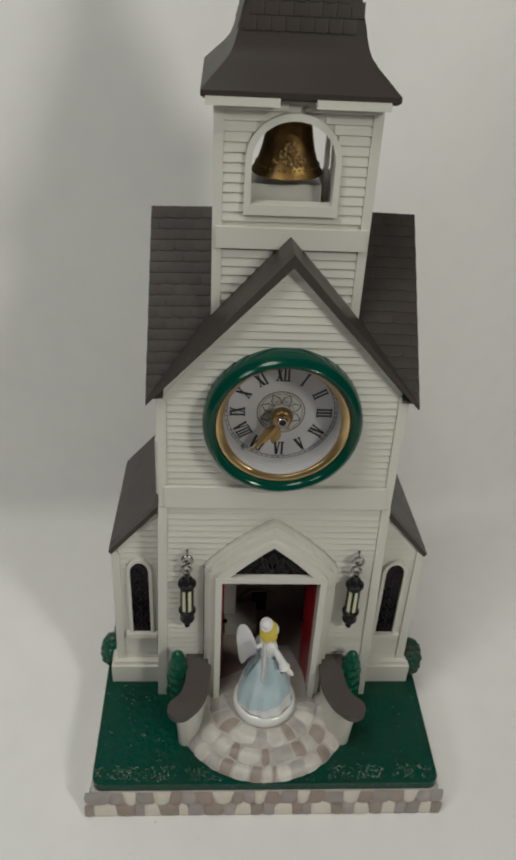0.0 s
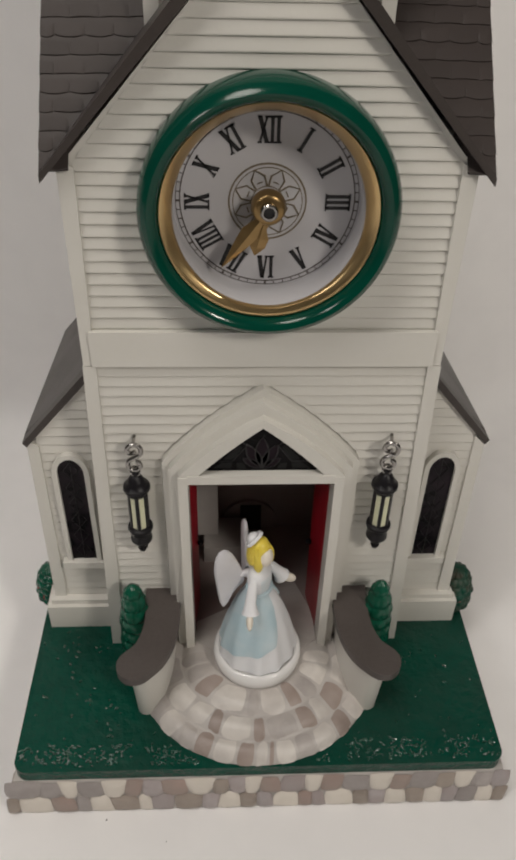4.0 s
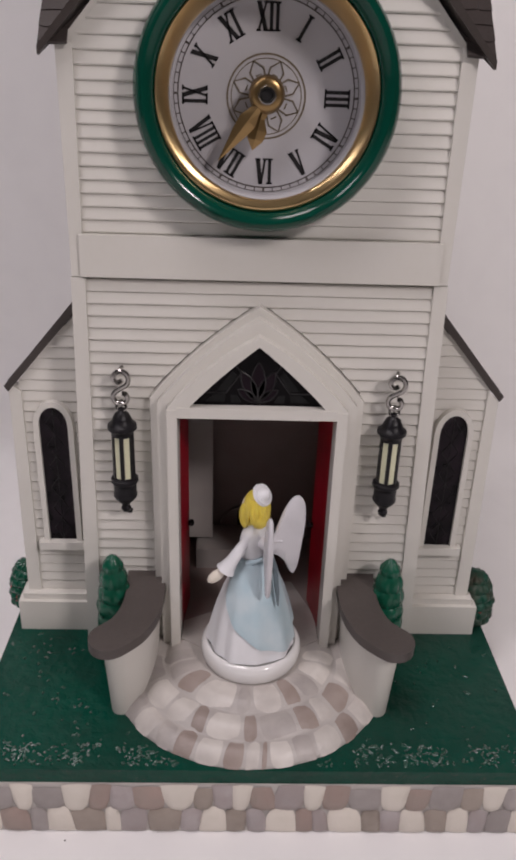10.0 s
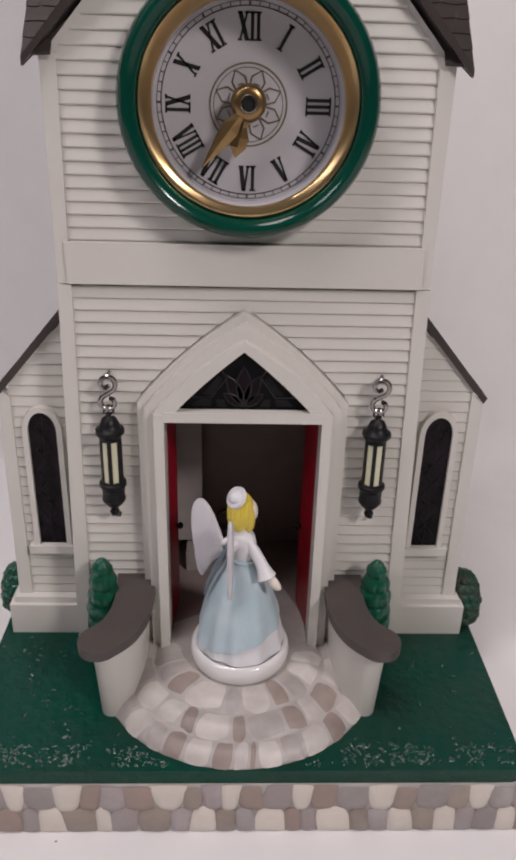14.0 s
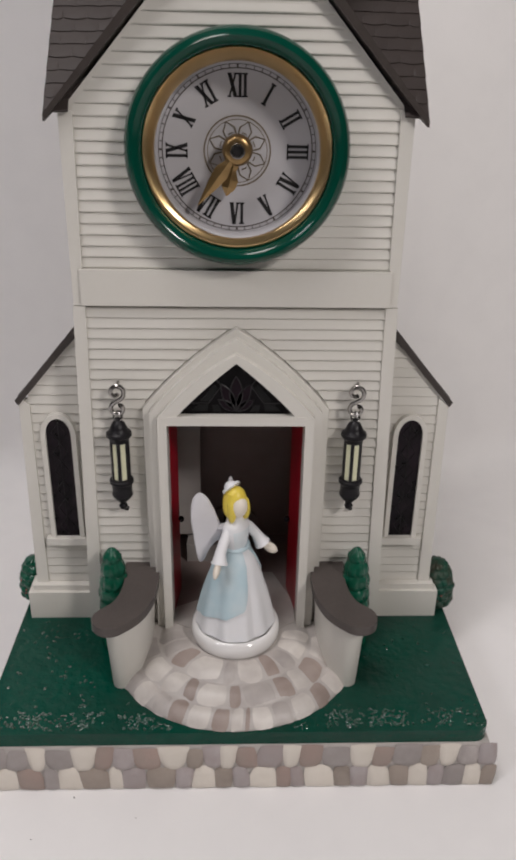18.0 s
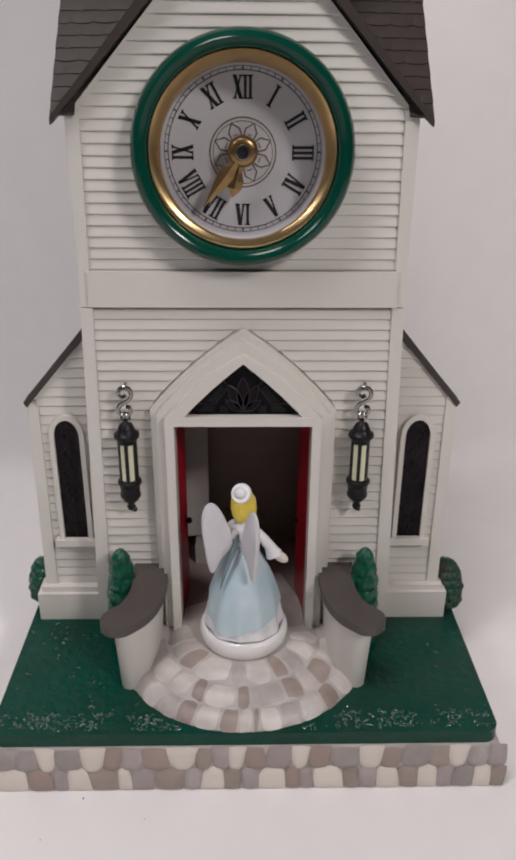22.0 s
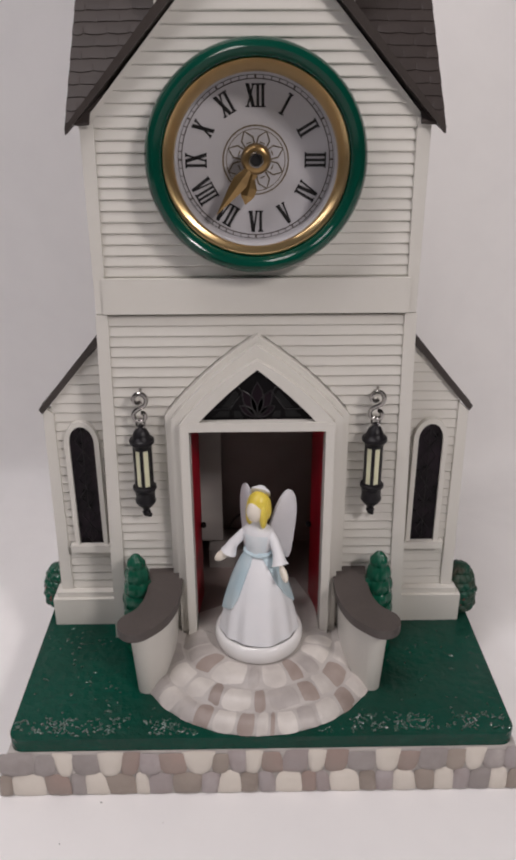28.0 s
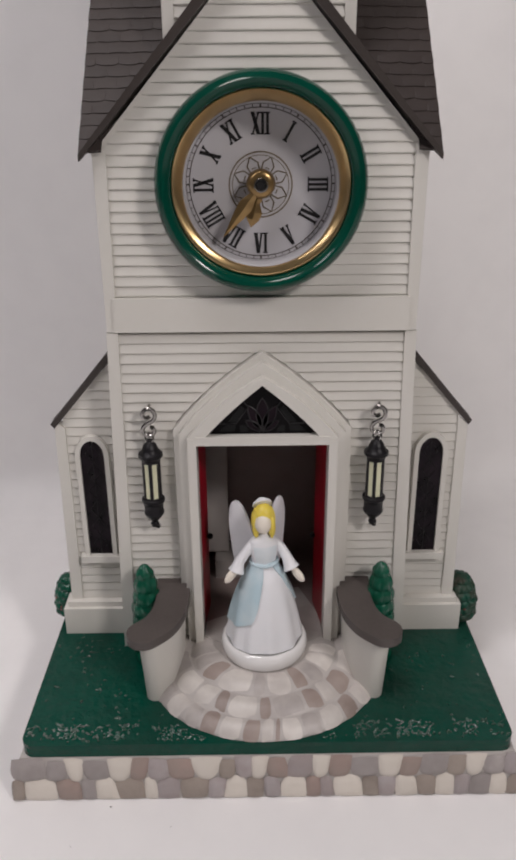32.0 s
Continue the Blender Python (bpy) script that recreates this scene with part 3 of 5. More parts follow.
def build_shrubs(church):
    rng = random.Random(3)
    for s in (-1, 1):
        bm = bmesh.new()
        shrub(bm, (s * 48.4, -9.5, 24), 6.8, 47.6, 8, 7, rng)
        part("shrub", bm, BUSH, church, "clipped glossy green evergreen shrub", smooth=True)
        bm = bmesh.new()
        shrub(bm, (-89.5, 26, 24) if s < 0 else (90.3, 20, 24), 7.8 if s < 0 else 9.0, 20 if s < 0 else 22, 6, 11, rng, 2.4)
        if s < 0:
            for i in range(7):
                a = rng.uniform(2.6, 4.6)
                ball(bm, (-89.5 + 6.8 * math.cos(a), 26 + 6.8 * math.sin(a), 24 + rng.uniform(4, 11)), (0.6, 0.6, 0.6), 1, u=8, v=6)
        else:
            for i in range(5):
                a = rng.uniform(-1.6, 0.3)
                ball(bm, (90.3 + 7.9 * math.cos(a), 20 + 7.9 * math.sin(a), 24 + rng.uniform(4, 10)), (0.6, 0.6, 0.6), 1, u=8, v=6)
        part("side_shrub", bm, [BUSH if s < 0 else BUSH2, BERRY], church, "round green shrub with red berries" if s < 0 else "round dull green shrub with a few red berries", smooth=True)


def lower_half(z):
    return 56.4 - (z - 24) / 142 * 3.4


def arch_x(z):
    """Half the width of the door surround at a height, by its outer outline."""
    line = arch_outline(34.3, 128.2, 158.9, 30)
    line = line[: len(line) // 2 + 1]
    for (x0, z0), (x1, z1) in zip(line, line[1:]):
        if z0 <= z <= z1:
            return x0 + (x1 - x0) * (z - z0) / max(z1 - z0, 0.001)
    return 34.3 if z < 100 else 0.2


def build_front(church):
    front = slab("front_wall", -56, -30, 5, 8, 24, 166, CREAM, church, 0, "cream clapboard front wall around the doorway")
    for lim in ((30, 56, 5, 8, 24, 166), (-30, 30, 5, 8, 150, 166)):
        slab("wall_core", *lim, CREAM, front, 0)
    z, step = 24.9, 3.9
    while z < 163.5:
        top = min(z + step, 165.6)
        h = lower_half((z + top) / 2)
        if z > 154.6:
            board("clapboard", -h, h, z, top, 0, 5.2, front)
        else:
            c0, c1 = arch_x(z) + 0.55, arch_x(top) + 0.55
            board("clapboard", 0, 0, z, top, 0, 5.2, front, (-h, -c0, -h, -c1))
            board("clapboard", 0, 0, z, top, 0, 5.2, front, (c0, h, c1, h))
        z += step
    for s in (-1, 1):
        bm = bmesh.new()
        b, t = (s * 55.6, s * 60.9), (s * 52.9, s * 57.2)
        hexa(bm, [(b[0], -1.3, 22.5), (b[1], -1.3, 22.5), (b[1], 9, 22.5), (b[0], 9, 22.5), (t[0], -1.0, 165.9), (t[1], -1.0, 165.9), (t[1], 9, 165.9), (t[0], 9, 165.9)])
        bevel(bm, 0.5)
        part("corner_board", bm, CREAM, church, smooth=True)
    # upper storey
    upper = slab("upper_wall", -56, 56, 9.5, 12, 165, 226, CREAM, church, 0, "cream clapboard gable wall round the clock")
    bm = bmesh.new()
    prism(bm, [(-55, 226), (55, 226), (0, 288)], 9.5, 12)
    part("gable_core", bm, CREAM, upper)
    slab("band_board", -54, 54, -1.9, 9, 166.3, 178.9, CREAM, church, 0.6, "plain cream band below the clock wall")
    z, step = 178.95, 3.73
    while z < 287:
        top = z + step
        lim = lambda q: 52.8 if q < 229 else max(0.4, 52.8 * (291.5 - q) / 62.5)
        reach = lambda q: math.sqrt(max(0.0, 31.5**2 - (q - 218.3) ** 2))
        cut = min(reach(z), reach(top))
        l0, l1 = lim(z) + 0.8, lim(top) + 0.8
        if cut > 2:
            board("clapboard", 0, 0, z, top, 0.3, 9, upper, (-l0, -cut, -l1, -cut))
            board("clapboard", 0, 0, z, top, 0.3, 9, upper, (cut, l0, cut, l1))
        else:
            board("clapboard", 0, 0, z, top, 0.3, 9, upper, (-l0, l0, -l1, l1))
        z += step
    for s in (-1, 1):
        bm = bmesh.new()
        b, t = sorted((s * 53.2, s * 56.9)), sorted((s * 52.3, s * 56.9))
        hexa(bm, [(b[0], -0.9, 166.2), (b[1], -0.9, 166.2), (b[1], 9, 166.2), (b[0], 9, 166.2), (t[0], -0.9, 231), (t[1], -0.9, 229), (t[1], 9, 229), (t[0], 9, 231)])
        bevel(bm, 0.5)
        part("corner_board", bm, CREAM, church, smooth=True)
        bm = bmesh.new()
        prism(bm, [(s * 54.2, 227.6), (s * 57.4, 227.5), (0.0, 291.3), (0.0, 287.4)], 0.3, 9)
        bevel(bm, 0.3)
        part("rake_board", bm, CREAM, church, smooth=True)
        slab("corner_return", min(s * 56.2, s * 58.8), max(s * 56.2, s * 58.8), 9.2, 108, 166, 198, CREAM, church, 0.4)


SHINGLES = []


def pick_shingle(i):
    """One of three moulded shingles, one wide and one long, with a proud, slightly bowed lower edge."""
    if not SHINGLES:
        for bow in (0.05, 0.11, -0.04):
            bm = bmesh.new()
            low, lip, top = [], [], []
            for k in range(7):
                u = -0.5 + k / 6
                y = bow * (4 * u * u - 0.5)
                edge = 0.6 if k in (0, 6) else 1.0
                low.append(bm.verts.new((u, y, -0.5)))
                lip.append(bm.verts.new((u, y + 0.03, 0.34 * edge)))
                top.append(bm.verts.new((u, 1.0, -0.15)))
            for k in range(6):
                bm.faces.new((low[k], low[k + 1], lip[k + 1], lip[k]))
                bm.faces.new((lip[k], lip[k + 1], top[k + 1], top[k])).smooth = True
            for line in ((low[0], lip[0], top[0]), (low[-1], top[-1], lip[-1])):
                bm.faces.new(line)
            me = bpy.data.meshes.new("shingle")
            bm.to_mesh(me)
            bm.free()
            me.materials.append(SHINGLE)
            SHINGLES.append(me)
    return SHINGLES[i % 3]


def lay(name, data, m, parent):
    ob = new(name, data)
    ob.parent = parent
    ob.matrix_local = m
    return ob


def build_body(church):
    """The side and rear walls behind the front."""
    for s in (-1, 1):
        bm = bmesh.new()
        v = [(9, 24), (9, 226), (57, 290), (112, 226), (112, 24)]
        a = [bm.verts.new((s * 53.5, y, z)) for y, z in v]
        b = [bm.verts.new((s * 56.2, y, z)) for y, z in v]
        bm.faces.new(a), bm.faces.new(b[::-1])
        for i in range(5):
            bm.faces.new((a[i], b[i], b[(i + 1) % 5], a[(i + 1) % 5]))
        part("side_wall", bm, CREAM, church, "plain cream side wall")
    slab("rear_wall", -53.4, 53.4, 109, 112, 24, 227, CREAM, church, 0)
    # roofs
    A, B = 61.0, (0, 58.5, 295.5)
    for s in (-1, 1):
        bm = bmesh.new()
        up = [Vector((0, -4, 297)), Vector((s * A, -4, 228.2)), Vector(B)]
        v = [bm.verts.new(p) for p in up] + [bm.verts.new(p - Vector((0, 0, 5.6 if i != 1 else 2.4))) for i, p in enumerate(up)]
        for q in ((0, 1, 2), (5, 4, 3), (0, 3, 4, 1), (1, 4, 5, 2), (2, 5, 3, 0)):
            bm.faces.new([v[i] for i in q])
        bevel(bm, 0.8, 2, 0.6)
        part("gable_roof", bm, EAVE, church, "grey-brown gable roof slope with a thick edge", smooth=True)
        bm = bmesh.new()
        up = [Vector((s * A, -3.6, 228.0)), Vector(B), Vector((s * A, 58.5, 294.2))]
        v = [bm.verts.new(p) for p in up] + [bm.verts.new(p - Vector((0, -1.5, 2.2 if i == 0 else 4.0))) for i, p in enumerate(up)]
        for q in ((0, 1, 2), (5, 4, 3), (0, 3, 4, 1), (1, 4, 5, 2), (2, 5, 3, 0)):
            bm.faces.new([v[i] for i in q])
        bevel(bm, 0.7, 2, 0.6)
        slope = part("main_roof", bm, ROOF, church, "grey-brown main roof slope with moulded shingle courses", smooth=True)
        run = Vector((0, 62.1, 66.2)).normalized()
        out = Vector((s * 0.0145, -run.z, run.y)).normalized()
        for row in range(17):
            for col in range(5):
                x = 61.0 - 3.9 - 7.8 * col + (3.9 if row % 2 else 0.0)
                up = row * 5.25 + 1.2
                if up / 90.8 < (61 - x) / 61 - 0.06 or x < 29:
                    continue
                at = Vector((s * min(x, 59.2), -3.6, 228.0 + 0.021 * (61 - x))) + run * up
                cols = Matrix((Vector((1, 0, 0)), run, out)).transposed().to_4x4()
                wide = 7.7 if x < 60 else 3.8
                lay("shingle", pick_shingle(row * 7 + col * 3), Matrix.Translation(at * MM) @ cols @ Matrix.Diagonal((wide * MM, 6.0 * MM, MM, 1)), slope)
    bm = bmesh.new()
    v = [bm.verts.new(p) for p in ((-A, 58.5, 294.2), (A, 58.5, 294.2), (A, 120, 227), (-A, 120, 227), (-A, 57, 290), (A, 57, 290), (A, 118, 223), (-A, 118, 223))]
    for q in ((0, 1, 2, 3), (7, 6, 5, 4), (0, 4, 5, 1), (1, 5, 6, 2), (2, 6, 7, 3), (3, 7, 4, 0)):
        bm.faces.new([v[i] for i in q])
    part("rear_roof", bm, ROOF, church)


def build_doorway(church):
    bm = bmesh.new()
    ring_prism(bm, arch_outline(34.3, 128.2, 158.9, 30), arch_outline(31.5, 128.0, 156.0, 30), -3.9, 2.0, False)
    bevel(bm, 0.5, 3, 0.6)
    door = part("door_surround", bm, CREAM, church, "stepped pointed cream door surround", smooth=True)
    bm = bmesh.new()
    ring_prism(bm, arch_outline(31.7, 128.0, 156.2, 30), arch_outline(28.0, 127.2, 151.4, 30), -7.6, 1.0, False)
    bevel(bm, 0.9, 4, 0.6)
    part("middle_moulding", bm, CREAM, door, smooth=True)
    bm = bmesh.new()
    ring_prism(bm, arch_outline(28.5, 127.4, 151.6, 126.6), arch_outline(21.2, 128.4, 148.4, 127.7, 0.6), -10.8, 0.5, False)
    bevel(bm, 1.3, 4, 0.6)
    part("transom_frame", bm, CREAM, door, smooth=True)
    slab("lintel", -25.4, 25.4, -11.3, 0.5, 124.6, 128.1, CREAM, door, 1.3, seg=4)
    for s in (-1, 1):
        slab("jamb", min(s * 25.2, s * 28.5), max(s * 25.2, s * 28.5), -11.1, 0.6, 30, 127.2, CREAM, door, 0.9, seg=4)
    # the dark pointed transom with its leaded pattern
    bm = bmesh.new()
    prism(bm, [(-22.5, 127.2), (22.5, 127.2), (0, 149.5)], -8.0, -6.0)
    pane = part("transom_pane", bm, FANLIGHT, door, "dark stained glass transom")

    def leaf_shape(x, z, tilt, long, wide):
        """A pointed petal that rises from (x, z)."""
        line = [(wide * math.sin(math.pi * k / 8) ** 0.8, long * k / 8) for k in range(9)]
        line += [(-u, v) for u, v in line[-2:0:-1]]
        c, q = math.cos(radians(tilt)), math.sin(radians(tilt))
        return [(x + u * c - v * q, z + u * q + v * c) for u, v in line]

    for tilt, long, wide in ((0, 13.4, 2.3), (27, 11.6, 2.0), (-27, 11.6, 2.0), (56, 7.6, 1.5), (-56, 7.6, 1.5)):
        outline = leaf_shape(0, 129.3, tilt, long, wide)
        bm = bmesh.new()
        prism(bm, outline, -8.14, -8.0)
        petal = part("petal", bm, TINT, pane, "dark purple glass petal")
        bm = bmesh.new()
        tube(bm, [(x, -8.1, z) for x, z in outline + outline[:1]], 0.3, 5)
        part("leading", bm, LEAD, pane, smooth=True)
    for s in (-1, 1):
        for quad in (((16.4, 129.2), (10.4, 129.2), (10.0, 131.8), (13.6, 131.8)), ((13.0, 133.0), (9.8, 133.0), (6.6, 138.2), (8.0, 139.6)), ((8.4, 129.0), (5.2, 129.0), (6.4, 131.6), (8.6, 131.6))):
            bm = bmesh.new()
            prism(bm, [(s * x, z) for x, z in quad], -8.12, -8.0)
            part("side_glass", bm, TINT2, pane, "dim grey glass piece")
        bm = bmesh.new()
        tube(bm, [(s * 17.5, -8.1, 132.4), (s * 10, -8.1, 132.4), (s * 5.4, -8.1, 139.0), (s * 7.2, -8.1, 141.6)], 0.32, 5)
        part("leading", bm, LEAD, pane, smooth=True)
    # the two red leaves, folded inwards
    for s, x1, y1 in ((1, 22.6, 15), (-1, -23.4, 15)):
        bm = bmesh.new()
        x0, y0 = s * 25.6, -4.5
        hexa(bm, [(x0, y0, 34.6), (x1, y1, 34.6), (x1 + s * 1.6, y1, 34.6), (x0 + s * 1.6, y0, 34.6), (x0, y0, 123.8), (x1, y1, 123.8), (x1 + s * 1.6, y1, 123.8), (x0 + s * 1.6, y0, 123.8)])
        leaf = part("door_leaf", bm, RED, church, "glossy red door leaf folded inwards")
        bm = bmesh.new()
        ball(bm, (x1 - s * 0.9, y1 - 2.5, 71), (1.2, 1.2, 1.4), u=10, v=8)
        part("door_knob", bm, BLACK, leaf, "dark door knob", smooth=True)
    # inside
    slab("inner_floor", -29, 29, -1.0, 60, 31, 34.4, DARK, church, 0, "dark floor inside the doorway")
    slab("inner_back_wall", -29, 29, 58, 60, 34, 128, DARK, church, 0, "dark brown inner wall")
    slab("inner_ceiling", -29, 29, 2, 60, 128.2, 130, DARK, church, 0)
    for s in (-1, 1):
        slab("inner_side_wall", min(s * 29.2, s * 30), max(s * 29.2, s * 30), 3, 60, 31, 130, DARK, church, 0)
    slab("inner_panel", -28.5, -15.6, 42, 45, 45, 127, GREYIN, church, 0.5, "grey upright panel inside the doorway")
    slab("drive_block", -22.0, -2.5, 35, 54, 34.2, 43.6, GREYIN, church, 2.5, "low grey block of the drive", seg=3)
    bm = bmesh.new()
    prism(bm, [(-13.0, 34.5), (11.5, 34.5)] + [(-0.8 + 12.2 * math.cos(radians(a)), 40.5 + 11.5 * math.sin(radians(a))) for a in range(0, 181, 12)], 56.0, 57.9)
    arch = part("arch_recess", bm, DARK, church, "dark round-headed recess in the inner wall")
    # near-black slab stands for the dark depth of the slot
    slab("slot", -5.2, 4.6, 55.2, 55.9, 34.6, 50.0, PITCH, arch, 0.0, "flat near-black piece for the dark of an upright slot")
    bm = bmesh.new()
    prism_z(bm, [(-24.8, -9), (-15, -15), (15, -15), (24.8, -9), (24.8, 5), (17, 26), (6, 26), (-4, 12), (-24.8, 1)], 32.8, 34.7)
    bevel(bm, 0.5)
    part("slide", bm, GROUT, church, "grey slide that carries the figurine out", smooth=True)


def build_wing(church, s):
    X = lambda a, b: (min(s * a, s * b), max(s * a, s * b))
    bm = bmesh.new()
    poly = [(s * 57.5, 24), (s * 83.6, 24), (s * 83.2, 122), (s * 60.5, 149.5), (s * 57.5, 149.5)]
    prism(bm, poly, 13.2, 16)
    wing = part("wing_wall", bm, CREAM, church, "cream clapboard side wing wall")
    z = 39.6
    while z < 146:
        top = z + 3.95
        xm = lambda q: min(80.6, 60.5 + (150.5 - q) * 0.83)
        if xm(top) < 62:
            break
        e = (58.0, xm(z), 58.0, xm(top))
        board("clapboard", 0, 0, z, top, 13.0, 0.6, wing, e if s > 0 else (-e[1], -e[0], -e[3], -e[2]), 0.5)
        z += 3.95
    bm = bmesh.new()
    b, t = X(80.3, 85.2), X(79.8, 83.8)
    hexa(bm, [(b[0], 11.9, 36), (b[1], 11.9, 36), (b[1], 16, 36), (b[0], 16, 36), (t[0], 12.0, 126 if s < 0 else 126.4), (t[1], 12.0, 122.5), (t[1], 16, 122.5), (t[0], 16, 126)])
    bevel(bm, 0.4)
    part("corner_board", bm, CREAM, church, smooth=True)
    bm = bmesh.new()
    a, b = X(81, 83.8)
    hexa(bm, [(a, 16.1, 24), (b, 16.1, 24), (b, 96, 24), (a, 96, 24), (a, 16.1, 121.6), (b, 16.1, 121.6), (b, 96, 113.6), (a, 96, 113.6)])
    part("wing_side", bm, CREAM, church, "plain cream wing side")
    slab("wing_rear", *X(56.4, 81), 93, 96, 24, 113.6, CREAM, church, 0)
    slab("wing_plinth", *X(60.5, 88.3), 7.8, 100, 23.5, 37.2, CREAM, church, 0.8, "plain cream plinth")
    slab("plinth_moulding", *X(60.5, 86.6), 9.4, 98, 37.0, 39.8, CREAM, church, 0.7)
    bm = bmesh.new()
    prism(bm, [(s * 57.4, 156.6), (s * 61, 153.4), (s * 85.3, 124.6), (s * 84.0, 122.6), (s * 60, 150.6), (s * 57.4, 153)], 11.6, 16.4)
    bevel(bm, 0.5)
    part("wing_verge", bm, EAVE, church, "grey-brown roof verge of the wing", smooth=True)
    bm = bmesh.new()
    prism(bm, [(s * 57.4, 152.4), (s * 61, 149.2), (s * 85.3, 121.4), (s * 84.0, 119.4), (s * 60, 146.4), (s * 57.4, 149)], 16.5, 104)
    for v in bm.verts:
        v.co.z += 4.0 - 0.1 * (v.co.y - 11.6)
    part("wing_roof", bm, EAVE, church, "grey-brown lean-to wing roof")
    # the round-headed window
    cx, hw, z0, spring = s * 69.7, 4.95, 63.5, 110.4
    head = lambda w, b, p: [(cx + w, b)] + [(cx + w * math.cos(radians(a)), spring + (w + p) * math.sin(radians(a))) for a in range(0, 181, 15)] + [(cx - w, b)]
    bm = bmesh.new()
    prism(bm, head(hw + 0.6, z0 - 0.4, 3.0), 11.9, 13.2)
    win = part("window", bm, GLASSY, church, "dark stained glass window with a round head")
    bm = bmesh.new()
    ring_prism(bm, head(hw + 1.9, z0 - 1.0, 2.4), head(hw, z0, 2.2), 10.4, 13.0, False)
    bevel(bm, 0.6, 2, 0.6)
    part("window_frame", bm, CREAM, win, smooth=True)
    slab("sill", cx - 8.7, cx + 8.7, 9.2, 13.0, 60.2, 63.4, CREAM, win, 0.6)
    bm = bmesh.new()
    for q in range(6):
        zz = z0 + 5 + q * 8.5
        tube(bm, [(cx, 11.8, zz + 4.2), (cx - 2.9, 11.8, zz), (cx, 11.8, zz - 4.2), (cx + 2.9, 11.8, zz), (cx, 11.8, zz + 4.2)], 0.17, 5)
    tube(bm, [(cx, 11.8, z0), (cx, 11.8, 116)], 0.17, 5)
    part("leading", bm, LEAD, win, smooth=True)


def build_tower(church):
    y0, hw, back = 20.0, 33.0, 86.0
    cy = (y0 + back) / 2
    tower = slab("tower_wall", -hw + 0.5, -20.0, y0 + 0.6, y0 + 3.5, 255, 350, CREAM, church, 0, "cream clapboard bell tower wall")
    slab("tower_core", 17.0, hw - 0.5, y0 + 0.6, y0 + 3.5, 255, 350, CREAM, tower, 0)
    slab("tower_core", -20, 17, y0 + 0.6, y0 + 3.5, 255, 305, CREAM, tower, 0)
    mx = -1.0
    head = lambda w, b, p=0.0: [(mx + w, b)] + [(mx + w * math.cos(radians(a)), 327 + (w - 1.5 + p) * math.sin(radians(a))) for a in range(0, 181, 12)] + [(mx - w, b)]
    for s in (-1, 1):
        bm = bmesh.new()
        pts = head(18.5, 327)[: 9] if s > 0 else head(18.5, 327)[8:]
        prism(bm, [(mx + s * 0.01, 350), (mx + s * 18.7, 350)] + (pts[1:] if s > 0 else pts[:-1][::-1]), y0 + 0.6, y0 + 3.5)
        part("tower_spandrel", bm, CREAM, tower)
    z = 258.0
    while z < 348:
        top = z + 3.95
        if z > 303 and z < 347:
            cut = 18.2 if z < 327 else math.sqrt(max(1.0, 18.2**2 - (z - 327) ** 2))
            board("clapboard", -29.2, mx - cut, z, top, y0, 1.0, tower)
            board("clapboard", mx + cut, 29.2, z, top, y0, 1.0, tower)
        elif not 288.5 < z < 298:
            board("clapboard", -29.2, 29.2, z, top, y0, 1.0, tower)
        z += 3.95
    for s in (-1, 1):
        slab("tower_corner", min(s * 29, s * hw), max(s * 29, s * hw), y0 - 0.8, y0 + 4, 250, 350, CREAM, tower, 0.5)
        slab("tower_side", min(s * (hw - 3), s * hw), max(s * (hw - 3), s * hw), y0 + 4.1, back - 0.1, 255, 350, CREAM, tower, 0)
        slab("tower_rib", min(s * 24, s * 26), max(s * 24, s * 26), 46, 49, 300, 350, CREAM, tower, 0.3)
        slab("tower_rear", min(s * 25, s * hw), max(s * 25, s * hw), back, back + 3, 255, 350, CREAM, tower, 0)
    slab("tower_rear", -24.9, 24.9, back, back + 3, 255, 306, CREAM, tower, 0)
    slab("bell_floor", -29.8, 29.8, y0 + 3.6, back - 0.2, 290, 292, CREAM, tower, 0)
    slab("bell_plinth", -18.2, 12.2, 28, 56, 292.2, 315.0, CREAM, tower, 0.6, "cream block below the bell")
    for x in (13.2, 16.0):
        slab("tower_rib", x, x + 1.9, 33, 36, 292.2, 346, CREAM, tower, 0.6)
    slab("tower_band", -31.6, 31.6, y0 - 2.2, y0 + 2, 290.8, 299.8, CREAM, tower, 0.5)
    bm = bmesh.new()
    ring_prism(bm, head(19.2, 308, 0.3), head(16.6, 308), y0 - 2.2, y0 + 4.5, False)
    bevel(bm, 0.6, 2, 0.6)
    part("arch_frame", bm, CREAM, tower, smooth=True)
    slab("arch_sill", mx - 19.4, mx + 19.4, y0 - 2.4, y0 + 4.5, 305.2, 309.4, CREAM, tower, 0.6)
    slab("eave_strip", -36.2, -8.0, y0 - 6.5, y0 - 1.5, 347.6, 350.6, CREAM, tower, 0.4)
    slab("eave_strip", 6.0, 34.2, y0 - 6.5, y0 - 1.5, 347.6, 350.6, CREAM, tower, 0.4)
    # bell-cast spire
    bm = bmesh.new()
    rows = []
    for h, z in ((36.6, 349.4), (38.0, 350.6), (38.0, 352.6), (33.4, 357.2), (29.4, 361.0), (26.8, 364.2), (25.4, 367.4), (24.4, 371.0), (21.8, 382.0), (10.0, 430.0), (1.2, 466.0)):
        rows.append([bm.verts.new((x, cy + y, z)) for x, y in ((-h, -h), (h, -h), (h, h), (-h, h))])
